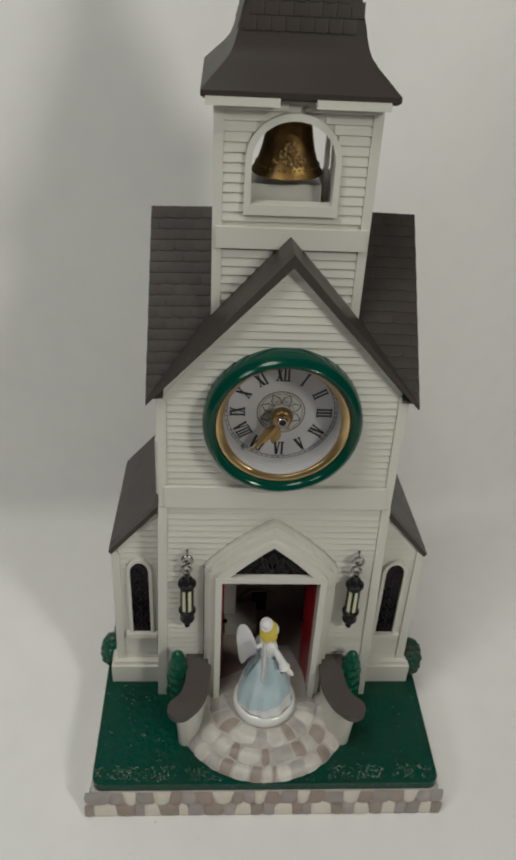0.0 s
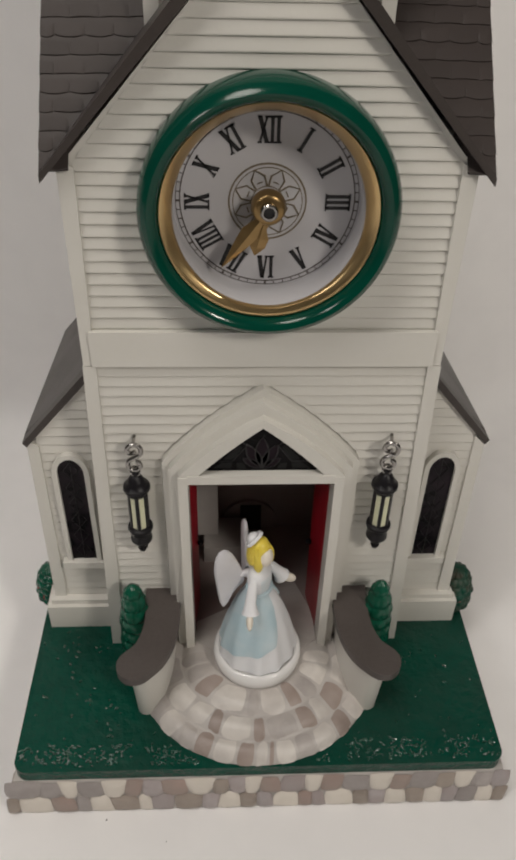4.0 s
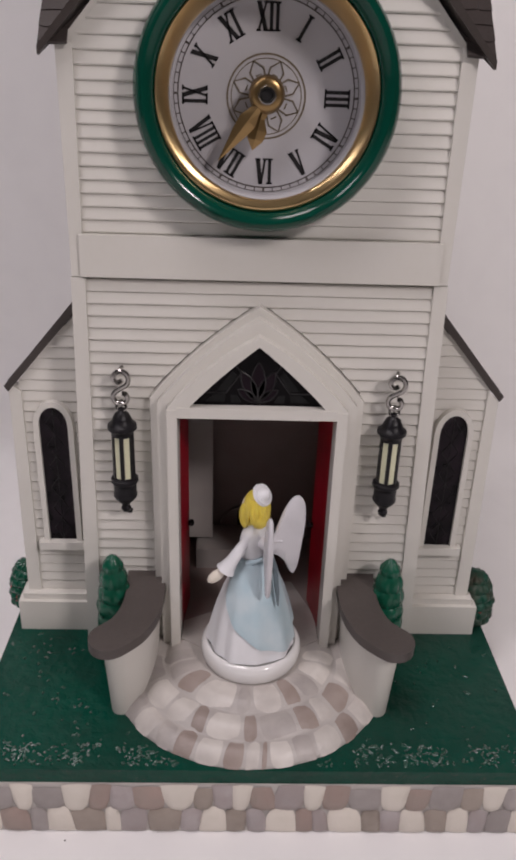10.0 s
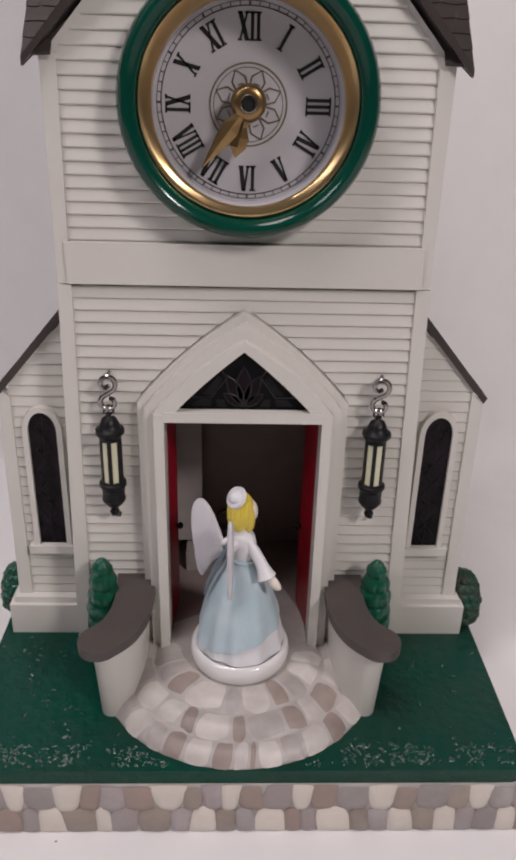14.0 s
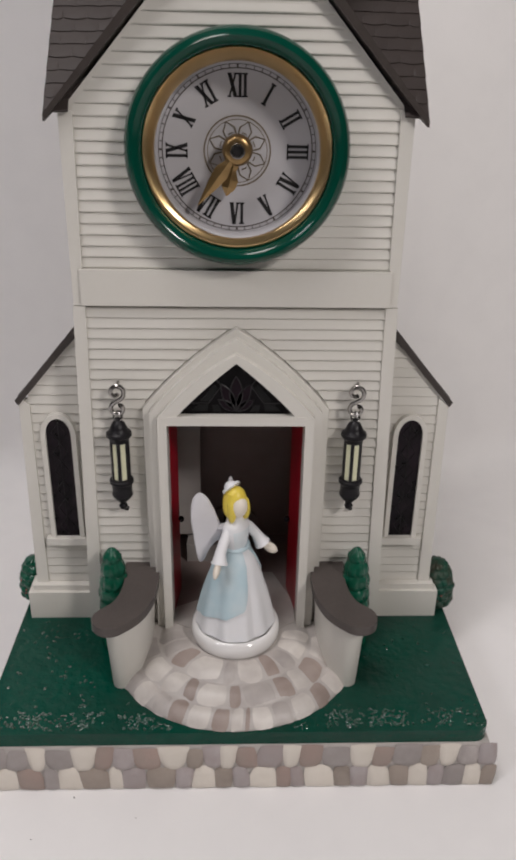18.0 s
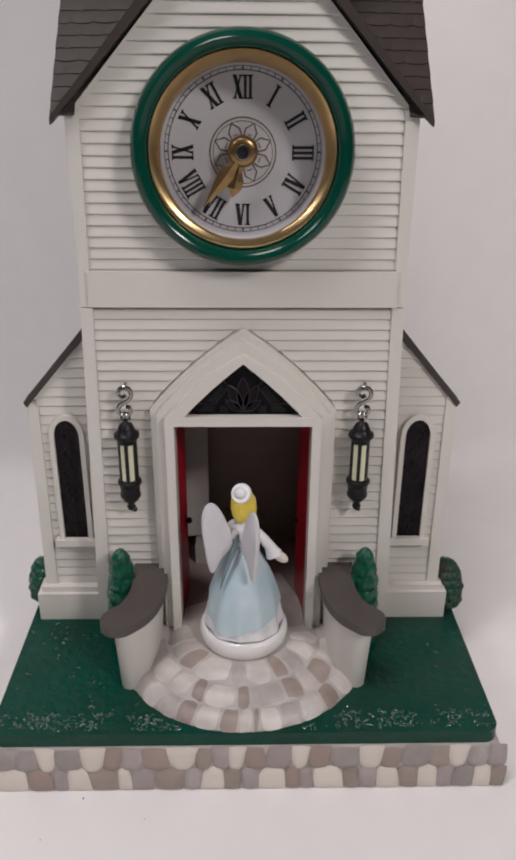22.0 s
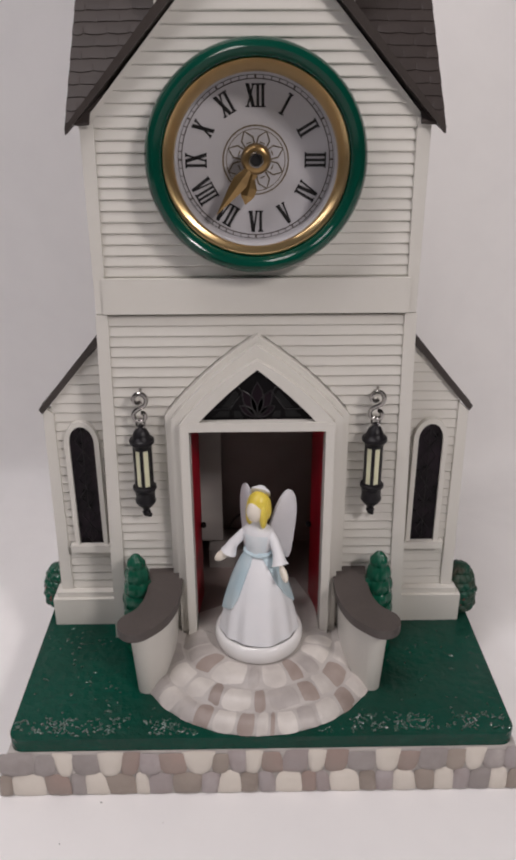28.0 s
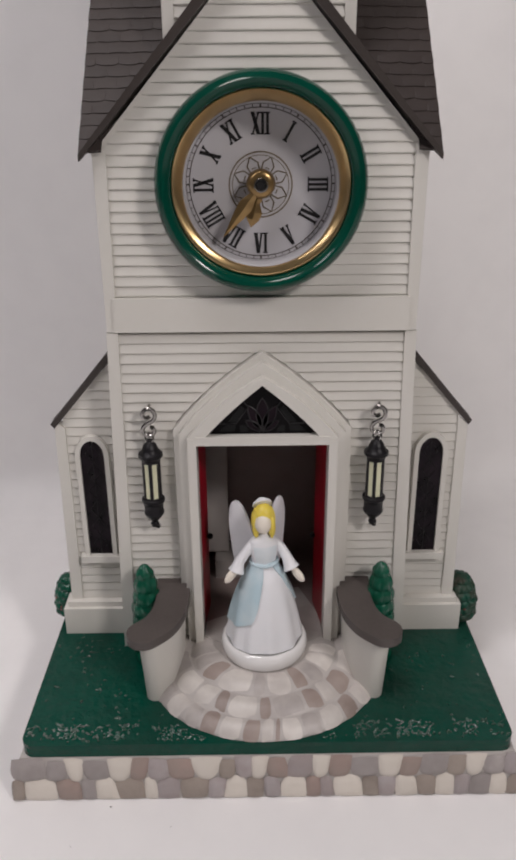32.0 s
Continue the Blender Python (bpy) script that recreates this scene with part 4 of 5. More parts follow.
    for a, b in zip(rows, rows[1:]):
        for i in range(4):
            bm.faces.new((a[i], a[(i + 1) % 4], b[(i + 1) % 4], b[i]))
    bm.faces.new(rows[0]), bm.faces.new(rows[-1])
    bevel(bm, 0.8, 2, 0.9)
    spire = part("spire", bm, ROOF, church, "grey-brown bell-cast spire with moulded shingles", smooth=True)
    lean = math.atan(0.243)
    for quarter in (0, 1, 3):
        turn = Matrix.Translation((0, cy * MM, 0)) @ Matrix.Rotation(radians(90 * quarter), 4, "Z")
        for row in range(11):
            z = 371.5 + 5.0 * row
            half = 24.6 - 0.243 * (z - 371)
            count = int(2 * half / 5.4 - 0.5)
            for col in range(count):
                x = (col - (count - 1) / 2 + (0.25 if row % 2 else -0.25)) * 5.4
                lay("shingle", pick_shingle(row * 5 + col * 3), turn @ Matrix.Translation((x * MM, -half * MM, z * MM)) @ Matrix.Rotation(math.pi / 2 - lean, 4, "X") @ Matrix.Diagonal((5.2 * MM, 5.8 * MM, 0.7 * MM, 1)), spire)


def build_bell():
    bell = thing("bell", "dark bronze bell with relief hanging in the tower", "bell", at=(-2.0, 37, 340.2))
    bm = bmesh.new()
    lathe(bm, [(1.0, 3.4), (5.4, 2.6), (8.0, 0.6), (9.3, -3.0), (10.0, -7.4), (11.0, -12.4), (12.4, -16.8), (14.2, -20.2), (15.2, -21.6), (14.6, -22.2), (13.2, -21.4), (10.4, -16), (9.0, -7), (7.0, -1.0), (1.0, 0.2)], n=40)
    part("bell_body", bm, BRONZE, bell, smooth=True)
    rng = random.Random(12)
    wall = lambda z: 10.0 + (-7.4 - z) * 0.2 + max(0.0, -12.4 - z) * 0.13
    bm = bmesh.new()
    for i in range(80):
        a, z = -math.pi / 2 + rng.gauss(0.06, 0.40), rng.uniform(-17.0, -8.2)
        if abs(a + math.pi / 2) * 12 > (z + 17.6) * -0.7 + 8.4:
            continue
        q = rng.uniform(0.55, 1.05)
        ball(bm, (wall(z) * math.cos(a), wall(z) * math.sin(a), z), (q, q * 0.8, q * rng.uniform(0.8, 1.5)), u=8, v=6)
    for i in range(40):
        a = i * math.tau / 40
        ball(bm, (13.3 * math.cos(a), 13.3 * math.sin(a), -18.6), (0.4, 0.4, 0.6), u=7, v=5)
    part("relief", bm, HAND, bell, "bright gilt relief and beading", smooth=True)
    bm = bmesh.new()
    tube(bm, [(0, 0, 1), (0, 0, 14)], 1.4, 10)
    part("hanger", bm, BRONZE, bell, smooth=True)
    bm = bmesh.new()
    tube(bm, [(0, 0, -2), (0, 0, -20)], 0.8, 8)
    ball(bm, (0, 0, -21), (2.2, 2.2, 2.2))
    part("clapper", bm, BRONZE, bell, smooth=True)


# ---- the clock ----
CZ = 218.0
LOW = -0.9  # the printed dial sits a little low


def numeral(text, mi=0):
    """Strokes of a Roman numeral, in a box one high, centred; thick and thin strokes with slab feet."""
    wide = {"I": 0.34, "V": 0.68, "X": 0.66}
    total = sum(wide[c] for c in text)
    x, quads = -total / 2, []

    def stroke(xa, za, xb, zb, w):
        quads.append([(xa - w / 2, za), (xa + w / 2, za), (xb + w / 2, zb), (xb - w / 2, zb)])

    def foot(xa, z, w):
        quads.append([(xa - w / 2, z - 0.035), (xa + w / 2, z - 0.035), (xa + w / 2, z + 0.035), (xa - w / 2, z + 0.035)])

    for c in text:
        w = wide[c]
        m = x + w / 2
        if c == "I":
            stroke(m, -0.5, m, 0.5, 0.19)
            foot(m, 0.465, 0.36), foot(m, -0.465, 0.36)
        elif c == "V":
            stroke(m - 0.02, -0.5, m - 0.21, 0.5, 0.25)
            stroke(m + 0.02, -0.5, m + 0.22, 0.5, 0.12)
            foot(m - 0.20, 0.465, 0.30), foot(m + 0.21, 0.465, 0.22), foot(m, -0.47, 0.2)
        else:
            stroke(m + 0.21, -0.5, m - 0.21, 0.5, 0.25)
            stroke(m - 0.21, -0.5, m + 0.21, 0.5, 0.12)
            for z in (0.465, -0.465):
                foot(m - 0.2, z, 0.26), foot(m + 0.2, z, 0.26)
        x += w
    return quads


def build_clock():
    clock = thing("clock", "round clock with green ring and gold bezel, half past seven", "clock", at=(0, 0, CZ))
    bm = bmesh.new()
    prof = [(30.3, 1.0), (30.1, -6.0), (30.5, -8.6), (31.5, -10.6), (33.0, -11.2), (34.6, -10.0), (35.8, -7.0), (36.1, -3.2), (35.9, 0.8)]
    lathe(bm, prof, n=96, axis="y")
    bmesh.ops.delete(bm, geom=[f for f in bm.faces if len(f.verts) > 4], context="FACES_ONLY")
    part("green_ring", bm, GREEN, clock, "glossy dark green moulded ring", smooth=True)
    bm = bmesh.new()
    # the bezel is a shallow funnel, set a little deeper above than below
    ring = lambda r, front, tilt: [bm.verts.new((r * math.cos(t), front + tilt * math.sin(t), r * math.sin(t) + (30.3 - r) * -0.1)) for t in (math.tau * i / 96 for i in range(96))]
    rows = [ring(*v) for v in ((30.6, -3.0, 0), (30.3, -7.0, 0.2), (29.9, -7.6, 0.4), (29.3, -7.3, 1.0), (28.4, -6.5, 1.7), (27.5, -5.4, 2.5), (27.0, -4.8, 3.0), (26.7, -4.1, 3.2), (26.6, -3.2, 3.2))]
    wall = [ring(*v) for v in ((26.75, -3.3, 3.2), (26.6, -2.9, 3.2), (26.7, 2.0, 1.2), (26.9, 6.4, 0))]
    for line, name, mat, label in ((rows, "bezel", GOLD, "polished gold bezel"), (wall, "dial_rim", DIAL, "white inner rim of the dial")):
        made = bm if line is rows else bmesh.new()
        if made is not bm:
            line = [[made.verts.new(v) for v in row] for row in spots]
        else:
            spots = [[v.co.copy() for v in row] for row in wall]
            bmesh.ops.delete(bm, geom=[v for row in wall for v in row], context="VERTS")
        for a, b in zip(line, line[1:]):
            for i in range(96):
                made.faces.new((a[i], a[(i + 1) % 96], b[(i + 1) % 96], b[i]))
        part(name, made, mat, clock, label, smooth=True)
    bm = bmesh.new()
    lathe(bm, [(28.4, 6.4), (28.4, 8.6)], n=72, axis="y")
    dial = part("dial", bm, DIAL, clock, "white dial with black Roman numerals")
    for h, text in enumerate("XII I II III IV V VI VII VIII IX X XI".split()):
        a = radians(30 * h)
        bm = bmesh.new()
        squeeze = 0.74 if len(text) < 4 else 0.66
        flip = -1 if text in ("IV", "V", "VI", "VII", "VIII") else 1  # the lower numerals stand upright
        for quad in numeral(text):
            pts = []
            for x, z in quad:
                u, v = flip * x * 6.6 * squeeze, 20.1 + flip * z * 7.2
                pts.append((u * math.cos(a) + v * math.sin(a), -u * math.sin(a) + v * math.cos(a) + LOW))
            prism(bm, pts, 6.24, 6.42)
        part("numeral", bm, INK, dial)
    bm = bmesh.new()
    for r, w in ((26.1, 0.2), (24.9, 0.34)):
        ring_prism(bm, arc(0, LOW * 0.7, r + w / 2, 0, 360, 90)[:-1], arc(0, LOW * 0.7, r - w / 2, 0, 360, 90)[:-1], 6.28, 6.42)
    for i in range(60):
        a = radians(6 * i)
        w, r0, r1 = (0.30 if i % 5 == 0 else 0.14), 24.9, 26.1
        prism(bm, [(r * math.sin(a + k * w / r), LOW * 0.7 + r * math.cos(a + k * w / r)) for r, k in ((r0, -1), (r0, 1), (r1, 1), (r1, -1))], 6.28, 6.42)
    part("minute_track", bm, TRACK, dial, "grey-brown minute track")
    bm = bmesh.new()
    for r, w in ((11.0, 0.5), (9.9, 0.25), (4.6, 0.25)):
        ring_prism(bm, arc(0, LOW, r + w / 2, 0, 360, 60)[:-1], arc(0, LOW, r - w / 2, 0, 360, 60)[:-1], 6.26, 6.42)
    for i in range(8):
        a = radians(45 * i + 22.5)
        pts = [(4.6 * math.sin(a - 0.35), 4.6 * math.cos(a - 0.35)), (7.6 * math.sin(a - 0.27), 7.6 * math.cos(a - 0.27)), (9.9 * math.sin(a), 9.9 * math.cos(a)), (7.6 * math.sin(a + 0.27), 7.6 * math.cos(a + 0.27)), (4.6 * math.sin(a + 0.35), 4.6 * math.cos(a + 0.35))]
        tube(bm, [(x, 6.3, z + LOW) for x, z in pts], 0.26, 5)
        tube(bm, [(6.0 * math.sin(a + q), 6.3, LOW + 6.0 * math.cos(a + q)) for q in (-0.14, 0, 0.14)], 0.2, 5)
    part("rosette", bm, ROSE, dial, "fine grey-brown star rosette", smooth=True)

    def hand(name, angle, y, outline, label):
        bm = bmesh.new()
        a = radians(angle)
        half = outline[: len(outline) // 2 + 1]
        at = lambda w, r, d: bm.verts.new((w * math.cos(a) + r * math.sin(a), y + d, -w * math.sin(a) + r * math.cos(a)))
        rows = [[at(w, r, 0.3), at(w, r, -0.15), at(0, r, -0.15 - 0.45 * abs(w) ** 0.5), at(-w, r, -0.15), at(-w, r, 0.3)] for w, r in half[:-1]]
        tip = at(0, half[-1][1], 0)
        for p, q in zip(rows, rows[1:]):
            for k in range(5):
                bm.faces.new((p[k], p[(k + 1) % 5], q[(k + 1) % 5], q[k]))
        for k in range(5):
            bm.faces.new((rows[-1][k], rows[-1][(k + 1) % 5], tip))
        bm.faces.new(rows[0])
        return part(name, bm, HAND, clock, label)

    hand("hour_hand", 194, 0.6, [(-1.6, 0), (-1.8, 4.5), (-1.3, 6.5), (-2.7, 9.5), (-2.3, 12.2), (0, 15.2), (2.3, 12.2), (2.7, 9.5), (1.3, 6.5), (1.8, 4.5), (1.6, 0)], "short gold spade hour hand")
    hand("minute_hand", 217, -1.4, [(-1.5, 0), (-1.5, 5.0), (-2.6, 8.5), (-2.1, 12.5), (-1.2, 16.5), (0, 22.2), (1.2, 16.5), (2.1, 12.5), (2.6, 8.5), (1.5, 5.0), (1.5, 0)], "long pointed gold minute hand")
    bm = bmesh.new()
    lathe(bm, [(4.9, 1.6), (5.0, 0.2), (4.6, -0.4), (4.5, -1.6), (3.9, -2.2), (2.6, -2.4)], n=36, axis="y")
    part("hub", bm, HAND, clock, "gold hand hub", smooth=True)
    bm = bmesh.new()
    lathe(bm, [(2.5, -2.0), (2.5, -3.8), (2.1, -4.2), (1.6, -4.2), (1.5, -3.4)], n=28, axis="y")
    bmesh.ops.delete(bm, geom=[f for f in bm.faces if len(f.verts) > 4], context="FACES_ONLY")
    part("hand_nut", bm, SILVER, clock, "chrome nut", smooth=True)
    # flat black disc stands for the dark inside the nut's hole
    bm = bmesh.new()
    lathe(bm, [(1.58, -3.3), (1.58, -3.0)], n=20, axis="y")
    part("nut_hole", bm, INK, clock)


# ---- the lanterns ----
def build_lantern():
    lamp = thing("lantern", "black hanging lantern with pale panes on a wire hook", "lantern", "lanterns beside the door", at=(0, 0, 0))
    bm = bmesh.new()
    curve = [(0.7, 0.2, 134.6), (-0.5, 0.2, 133.9), (-1.7, 0, 134.5), (-2.0, 0, 136.0), (-0.6, 0, 137.6), (1.5, 0, 137.4), (2.6, 0, 135.6), (2.1, 0, 133.4), (0.2, 0, 132.0), (-1.6, 0, 130.8), (-2.3, 0, 129.0), (-1.4, 0, 127.2), (0.6, 0, 126.8), (2.0, 0, 128.2), (1.6, 0, 130.0), (0.3, 0.2, 130.2)]
    fine = []
    for i in range(len(curve) - 1):
        p0, p1, p2, p3 = (Vector(curve[max(0, min(len(curve) - 1, i + k))]) for k in (-1, 0, 1, 2))
        for q in range(4):
            t = q / 4
            fine.append(0.5 * ((2 * p1) + (p2 - p0) * t + (2 * p0 - 5 * p1 + 4 * p2 - p3) * t * t + (3 * p1 - p0 - 3 * p2 + p3) * t**3))
    tube(bm, fine, 0.84, 8)
    part("hook", bm, SILVER, lamp, "bent chrome wire hook", smooth=True)
    bm = bmesh.new()
    tube(bm, [(1.5 * math.cos(t * math.pi / 10), 0.3 + 0.7 * math.sin(t * math.pi / 10), 125.8 + 1.6 * math.sin(t * math.pi / 10)) for t in range(21)], 0.45, 7)
    part("wire_eye", bm, SILVER, lamp, smooth=True)
    bm = bmesh.new()
    tube(bm, [(0, 6.5, 137), (0, 3, 137.4), (0, 0.6, 137.4)], 0.6, 8)
    part("wall_pin", bm, SILVER, lamp, smooth=True)
    bm = bmesh.new()
    lathe(bm, [(0.4, 125.6), (1.2, 125.2), (1.1, 124.4), (2.4, 123.2), (3.1, 121.6), (3.5, 120.4), (4.7, 119.5), (4.8, 118.3), (3.8, 117.2), (3.5, 115.8)], n=18)
    part("cap", bm, BLACK, lamp, "black domed lantern cap", smooth=True)
    for i in range(6):
        a = radians(60 * i + 30)
        bm = bmesh.new()
        c, s2 = math.cos(a), math.sin(a)
        q = [(3.6, -0.68), (3.6, 0.68), (2.6, 0.68), (2.6, -0.68)]
        prism_z(bm, [(u * c - v * s2, u * s2 + v * c) for u, v in q], 99.2, 116.6)
        part("post", bm, BLACK, lamp)
        a += radians(30)
        c, s2 = math.cos(a), math.sin(a)
        bm = bmesh.new()
        q = [(3.0, -1.4), (3.0, 1.4), (2.4, 1.4), (2.4, -1.4)]
        prism_z(bm, [(u * c - v * s2, u * s2 + v * c) for u, v in q], 99.6, 116.2)
        part("pane", bm, GLOW, lamp, "pale yellow pane")
    bm = bmesh.new()
    lathe(bm, [(3.5, 100.6), (4.5, 99.9), (4.6, 98.9), (4.0, 98.2), (3.8, 97.0), (3.7, 94.6), (4.0, 93.9), (3.9, 93.0), (2.9, 91.6), (1.6, 90.2), (1.2, 89.4), (1.7, 88.4), (1.3, 87.2), (0.3, 86.6)], n=18)
    part("lower_cup", bm, BLACK, lamp, "black lower cup and finial", smooth=True)
    bm = bmesh.new()
    tube(bm, [(1.0, 6.5, 84.6), (1.0, 3.6, 84.4), (0.2, 3.0, 84.8)], 0.5, 7)
    part("lower_peg", bm, BLACK, lamp, "small dark peg below the lantern", smooth=True)
    lamp.location = (-43.3 * MM, -5.6 * MM, 0)
    copy_thing(lamp, pose(44.1 * MM, -5.6 * MM, 0, 0, 0, -11))


# ---- the turning figurine ----
def build_figurine():
    bm = bmesh.new()
    # slots: 0 porcelain, 1 gown, 2 blue, 3 wing, 4 hair, 5 skin, 6 crease shade
    lathe(bm, [(15.6, -0.6), (16.8, -0.2), (17.5, 1.2), (17.7, 3.4), (17.4, 5.2), (16.7, 6.3), (15.8, 6.6), (15.0, 6.2), (14.6, 5.6), (4, 5.5)], n=72)
    n, prof = 96, [(15.6, 15.4, 5.5), (15.2, 14.9, 8.0), (14.2, 13.8, 14), (12.7, 12.2, 21), (10.6, 10.0, 28), (7.8, 7.0, 35), (5.1, 4.1, 40), (4.8, 3.8, 42), (5.5, 4.3, 45), (6.2, 4.2, 48.5), (5.6, 3.6, 51), (3.0, 2.6, 52.8), (1.9, 1.9, 55)]

    def radii(z):
        for (a0, b0, z0), (a1, b1, z1) in zip(prof, prof[1:]):
            if z <= z1:
                k = (z - z0) / (z1 - z0)
                return a0 + (a1 - a0) * k, b0 + (b1 - b0) * k
        return prof[-1][:2]

    folds = lambda a, z: 1 + 0.042 * max(0.0, 1 - (z - 5.5) / 30) * (math.sin(11 * a + 0.6 * math.sin(3 * a)) + 0.6 * math.sin(5 * a + 1))
    off_front = lambda a: abs((math.degrees(a) - 90) % 360 - 180)
    near = [(0, 40.8), (9, 39.5), (18, 33), (25, 24), (32, 19.8), (44, 18.2), (60, 16.6), (95, 15), (130, 12.5), (180, 8.6)]
    far = [(0, 40.8), (30, 40.2), (48, 36.5), (62, 30), (74, 25.5), (90, 21.5), (108, 17.5), (135, 12.5), (180, 8.6)]

    def blue_from(off, edge):
        """The height at which the blue overskirt begins, by the angle from the front; it hangs lower on one side."""
        for (o0, z0), (o1, z1) in zip(edge, edge[1:]):
            if off <= o1:
                k = (off - o0) / (o1 - o0)
                return z0 + (z1 - z0) * k
        return 8.6

    rows, heights = [], [6.8 + 48.2 * i / 60 for i in range(61)]
    for z in heights:
        r, d = radii(z)
        ring = []
        for i in range(n):
            a = 2 * math.pi * i / n
            dip = 0.35 * math.sin(11 * a + 0.6 * math.sin(3 * a)) if z < 7.4 else 0
            k = folds(a, z)
            ring.append(bm.verts.new((r * k * math.cos(a), d * k * math.sin(a), z + dip)))
        rows.append(ring)
    for q, (a, b) in enumerate(zip(rows, rows[1:])):
        for i in range(n):
            off, z = off_front(2 * math.pi * (i + 0.5) / n), (heights[q] + heights[q + 1]) / 2
            f = bm.faces.new((a[i], a[(i + 1) % n], b[(i + 1) % n], b[i]))
            f.material_index = 7 if 40.5 < z < 49.6 and off < 48 else 1
    bm.faces.new(rows[-1])
    # blue overskirt, open in front
    lines = []
    for i in range(-72, 73):
        a = radians(90 + 168.0 * i / 72)
        low, line = blue_from(off_front(a), far if math.cos(a) > 0 else near), []
        for k in range(-1, 19):
            z = low + (42.0 - low) * max(k, 0) / 18
            r, d = radii(z)
            g, out = folds(a, z), (0.75 if 0 <= k < 18 and abs(i) < 72 else -0.2)
            line.append(bm.verts.new(((r * g + out) * math.cos(a), (d * g + out) * math.sin(a), z)))
        lines.append(line)
    for a, b in zip(lines, lines[1:]):
        for k in range(len(a) - 1):
            bm.faces.new((a[k], a[k + 1], b[k + 1], b[k])).material_index = 2
    tube(bm, [(5.3 * math.cos(t * math.pi / 16), 4.3 * math.sin(t * math.pi / 16), 41.4 + 0.5 * math.sin(t * math.pi / 16)) for t in range(33)], 0.75, 8, 2)
    # dark tube put in for the shade of the crease between the wings
    tube(bm, [(0.2, 5.2, 49), (0.6, 6.6, 45), (1.6, 9.2, 40), (3.4, 11.4, 33), (4.2, 12.4, 28)], [0.5, 0.8, 1.0, 0.8, 0.3], 8, 6)
    for s in (-1, 1):
        # sleeves, arms and wings
        hx, hy, hz = (12.2, -7.0, 37.2) if s > 0 else (-14.0, -3.0, 38.0)
        path = [(s * 4.2, 0.4, 50.4), (s * 5.4 + 0.1 * hx, 0.16 * hy, 47), (hx * 0.72, hy * 0.42, 43), (hx * 0.79, hy * 0.6, 40.4), (hx * 0.83, hy * 0.68, 39.2)]
        tube(bm, path, [1.4, 1.9, 2.1, 2.7, 3.3], 16, 1)
        ball(bm, (hx, hy, hz), (1.3, 3.6, 2.0), 5, Euler((0.7, 0, s * 0.75 if s > 0 else -1.15)).to_matrix().to_4x4(), 12, 8)
        out = smooth_line([(0.6, 42), (1, 47), (3, 53.5), (5.4, 59), (8, 61.8), (10.4, 61), (11.8, 57), (12, 50.5), (11.3, 44), (10.6, 38), (9.8, 33.6), (8.6, 31.6), (7.2, 33), (5.4, 37), (3, 40)], 4, True)
        tube(bm, [(s * 1.0, 2.0, 48.6), (s * 2.2, 5.2, 48.0), (s * 4.2, 8.2, 47.4)], [2.2, 1.5, 0.6], 10, 3)
        ca, sa = math.cos(radians(37)), math.sin(radians(37))
        fronts, backs = [], []
        mid = (6.2, 47.0)
        for k in (1.0, 0.93, 0.6):
            th = 0.35 if k == 1.0 else (0.85 if k > 0.9 else 1.0)
            for side, store in ((-1, fronts), (1, backs)):
                line = []
                for u, z in out:
                    u = 11.0 - (12 - u) * 0.86
                    u2, z2 = mid[0] + (u - mid[0]) * k, mid[1] + (z - mid[1]) * k
                    px, py = 1.20 * u2 * ca, 4.8 + 1.20 * u2 * sa
                    px, py = px - side * th * sa, py + side * th * ca
                    line.append(bm.verts.new((s * (0.8 + px), py, z2 + 1.5)))
                store.append(line)
        m = len(out)
        for store in (fronts, backs):
            for a, b in zip(store, store[1:]):
                for i in range(m):
                    bm.faces.new((a[i], a[(i + 1) % m], b[(i + 1) % m], b[i])).material_index = 3
            bm.faces.new(store[-1]).material_index = 3
        for i in range(m):
            bm.faces.new((fronts[0][i], fronts[0][(i + 1) % m], backs[0][(i + 1) % m], backs[0][i])).material_index = 3
    # plain head, hair and cap
    ball(bm, (-0.7, -2.2, 59.2), (3.3, 2.9, 4.3), 5, u=20, v=14)
    ball(bm, (0, 0.5, 60.8), (4.2, 4.4, 5.7), 4, u=24, v=16)
    ball(bm, (0, 2.0, 57.0), (3.9, 3.0, 4.4), 4, u=20, v=12)
    for s in (-1, 1):
        ball(bm, (s * 3.0 - 0.3, -1.5 - s * 0.8, 57.4), (1.5, 2.0, 4.8), 4, u=14, v=10)
    rng = random.Random(4)
    for i in range(17):
        a = radians(-28 + 236 * (i + rng.uniform(-0.3, 0.3)) / 16)
        c, sn, q = math.cos(a), math.sin(a), rng.uniform(0, 6)
        line = [(rr * math.cos(a + 0.12 * math.sin(q + k)), 0.6 + 0.93 * rr * math.sin(a + 0.12 * math.sin(q + k)), z) for k, (rr, z) in enumerate(((3.2, 64.4), (3.85, 62), (4.05, 59.5), (3.95, 57.6), (3.5, 55.8), (2.6, 54.0 + rng.uniform(-0.6, 1.2))))]
        tube(bm, line, [0.4, 0.7, 0.75, 0.8, 0.7, 0.3], 7, 4)
    turn = Euler((radians(-52), 0, 0)).to_matrix().to_4x4()
    lathe_c = Matrix.Translation((0, 2.6, 65.4)) @ turn
    made = bmesh.ops.create_cone(bm, cap_ends=True, segments=28, radius1=3.9, radius2=3.6, depth=1.1, matrix=lathe_c)
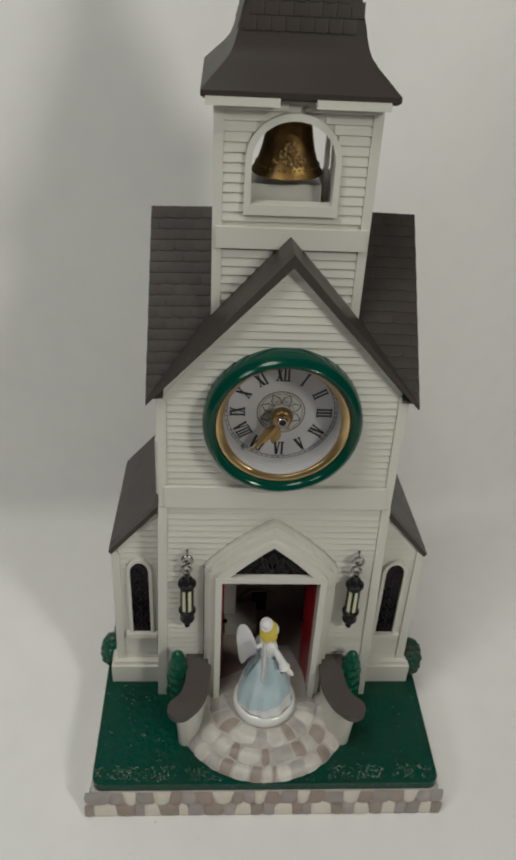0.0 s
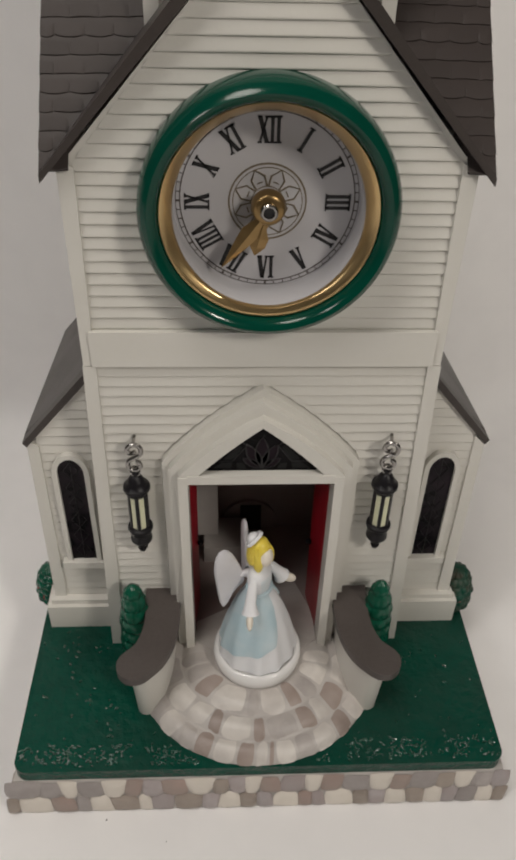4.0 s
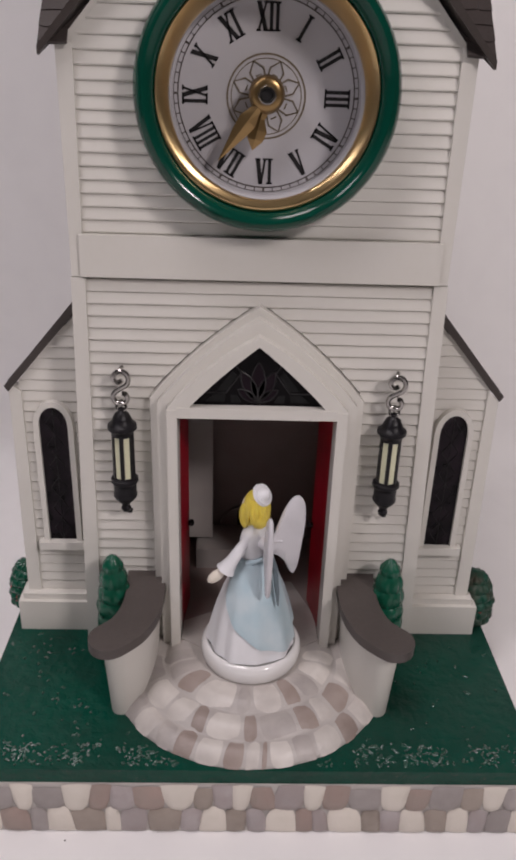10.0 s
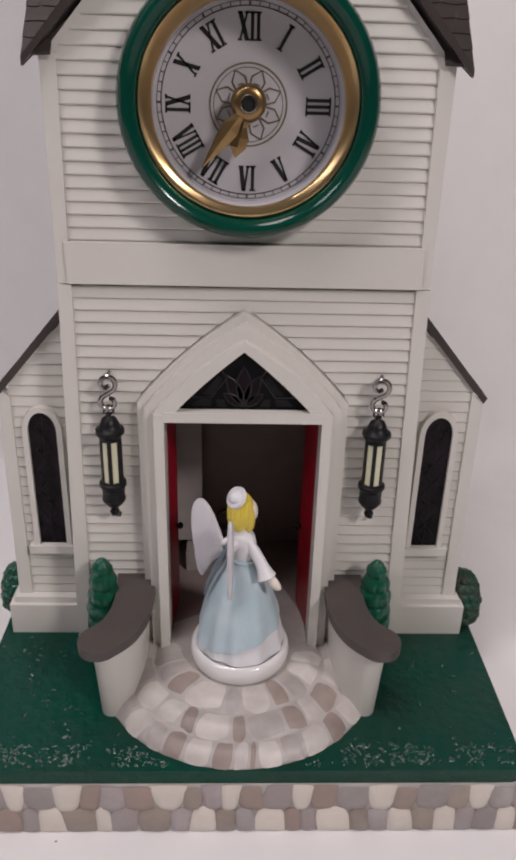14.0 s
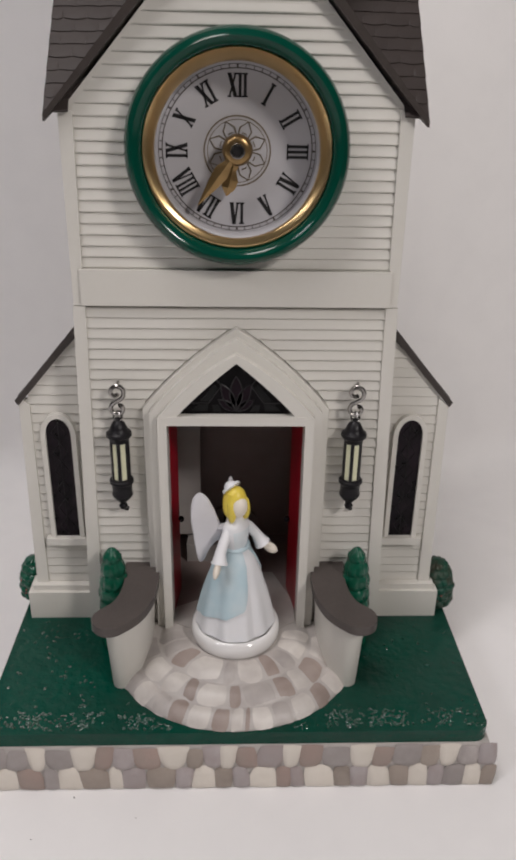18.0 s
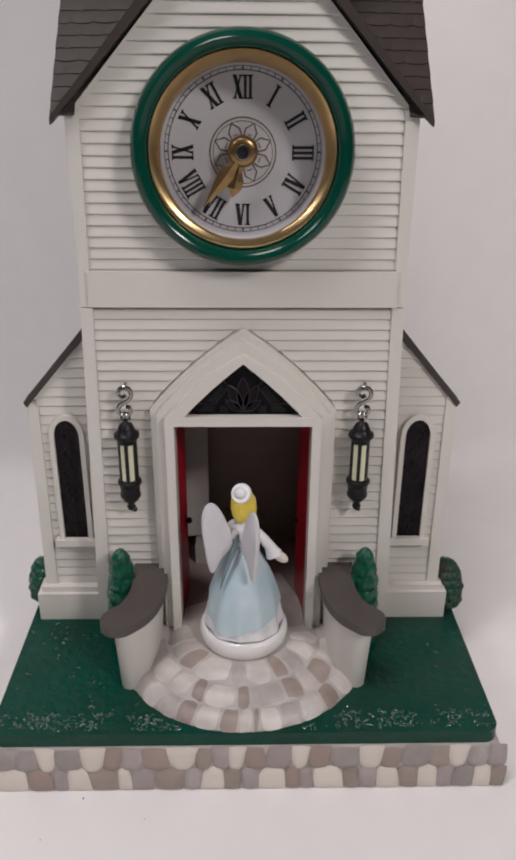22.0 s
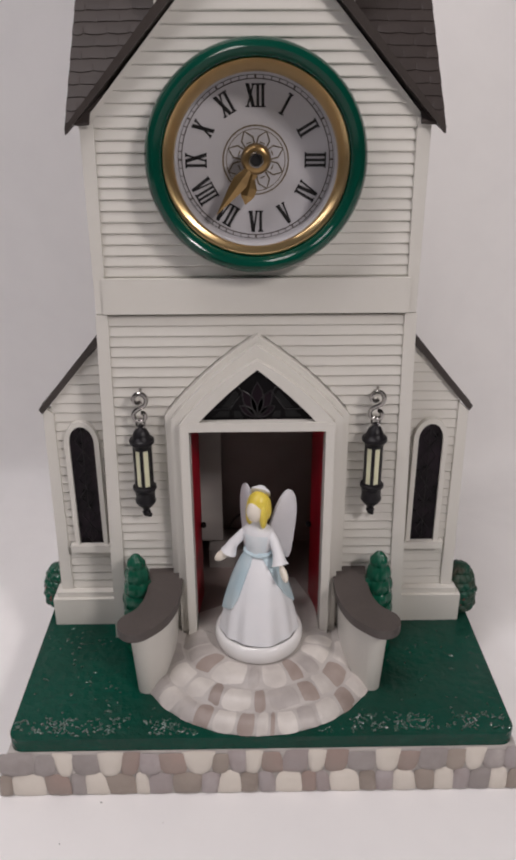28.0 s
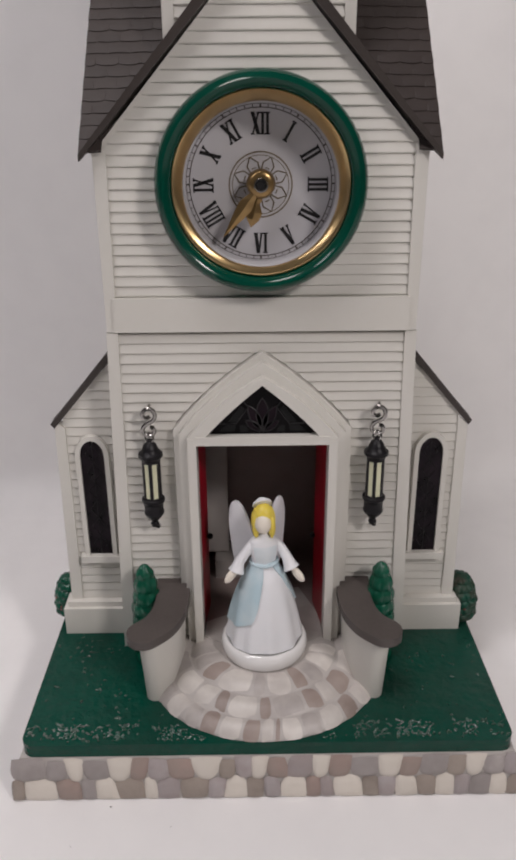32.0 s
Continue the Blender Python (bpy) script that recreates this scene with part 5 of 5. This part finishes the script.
    ball(bm, (0, 2.9, 65.6), (2.6, 2.3, 2.2), 1, turn)
    for f in {f for w in made["verts"] for f in w.link_faces}:
        f.material_index = 1
    fig = part("figurine", bm, [PORCELAIN, GOWN, BLUE, WING, HAIR, SKIN, CREASE, BODICE], None, smooth=True)
    tagged(fig, "white and blue glazed winged figurine on a round base", "figurine")
    fig.location = (0.2 * MM, -15.0 * MM, 35.1 * MM)
    return fig


def build_crumbs():
    rng = random.Random(21)
    bm = bmesh.new()
    for x, y, r in ((-58.6, -64.8, 0.32), (-35.2, -73.6, 0.16), (-70.3, -81.4, 0.2)):
        ball(bm, (x, y, r * 0.5), (r * rng.uniform(0.9, 1.6), r, r * 0.6), 0, Euler((0, 0, rng.uniform(0, 3))).to_matrix().to_4x4(), 8, 6)
    part("lint", bm, CAPM, None, "tiny dark lint specks on the white sheet", "stuff", True)


build_setting()
build_crumbs()
church = thing("church_model", "cream plastic church model with grey-brown roofs", "model church")
build_front(church)
build_body(church)
build_doorway(church)
for side in (-1, 1):
    build_wing(church, side)
build_tower(church)
build_low_walls(church)
build_shrubs(church)
build_bell()
build_clock()
build_lantern()
figurine = build_figurine()
build_steps(church)
build_base(church)

TURNS = [(0.0, 128), (0.5, 124), (1.0, 122), (1.5, 116), (2.0, 106), (2.5, 96), (3.0, 84), (3.5, 74), (4.0, 62), (4.5, 48), (6.5, -23), (7.0, -31), (7.5, -40), (8.0, -59), (8.5, -78), (9.0, -96), (9.5, -110), (10.0, -122), (10.5, -136), (11.0, -150), (11.5, -164), (12.0, -178), (12.5, -190), (13.0, -205), (13.5, -220), (15.5, -276), (16.0, -286), (16.5, -296), (17.0, -306), (17.5, -312), (18.0, -312), (18.5, -304), (19.0, -292), (19.5, -278), (20.0, -264), (20.5, -252), (21.0, -239), (21.5, -222), (22.0, -204), (22.5, -186), (23.0, -174), (23.5, -160), (24.0, -146), (24.5, -124), (25.0, -108), (25.5, -90), (27.5, -33), (28.0, -19), (28.5, -5), (29.0, 8), (29.5, 11), (30.0, 12), (31.0, 12), (32.0, 12)]


def motions():
    walk(figurine, [(t, pose(0.2 * MM, -15.0 * MM, 35.1 * MM, 0, 0, a)) for t, a in TURNS])


motions()
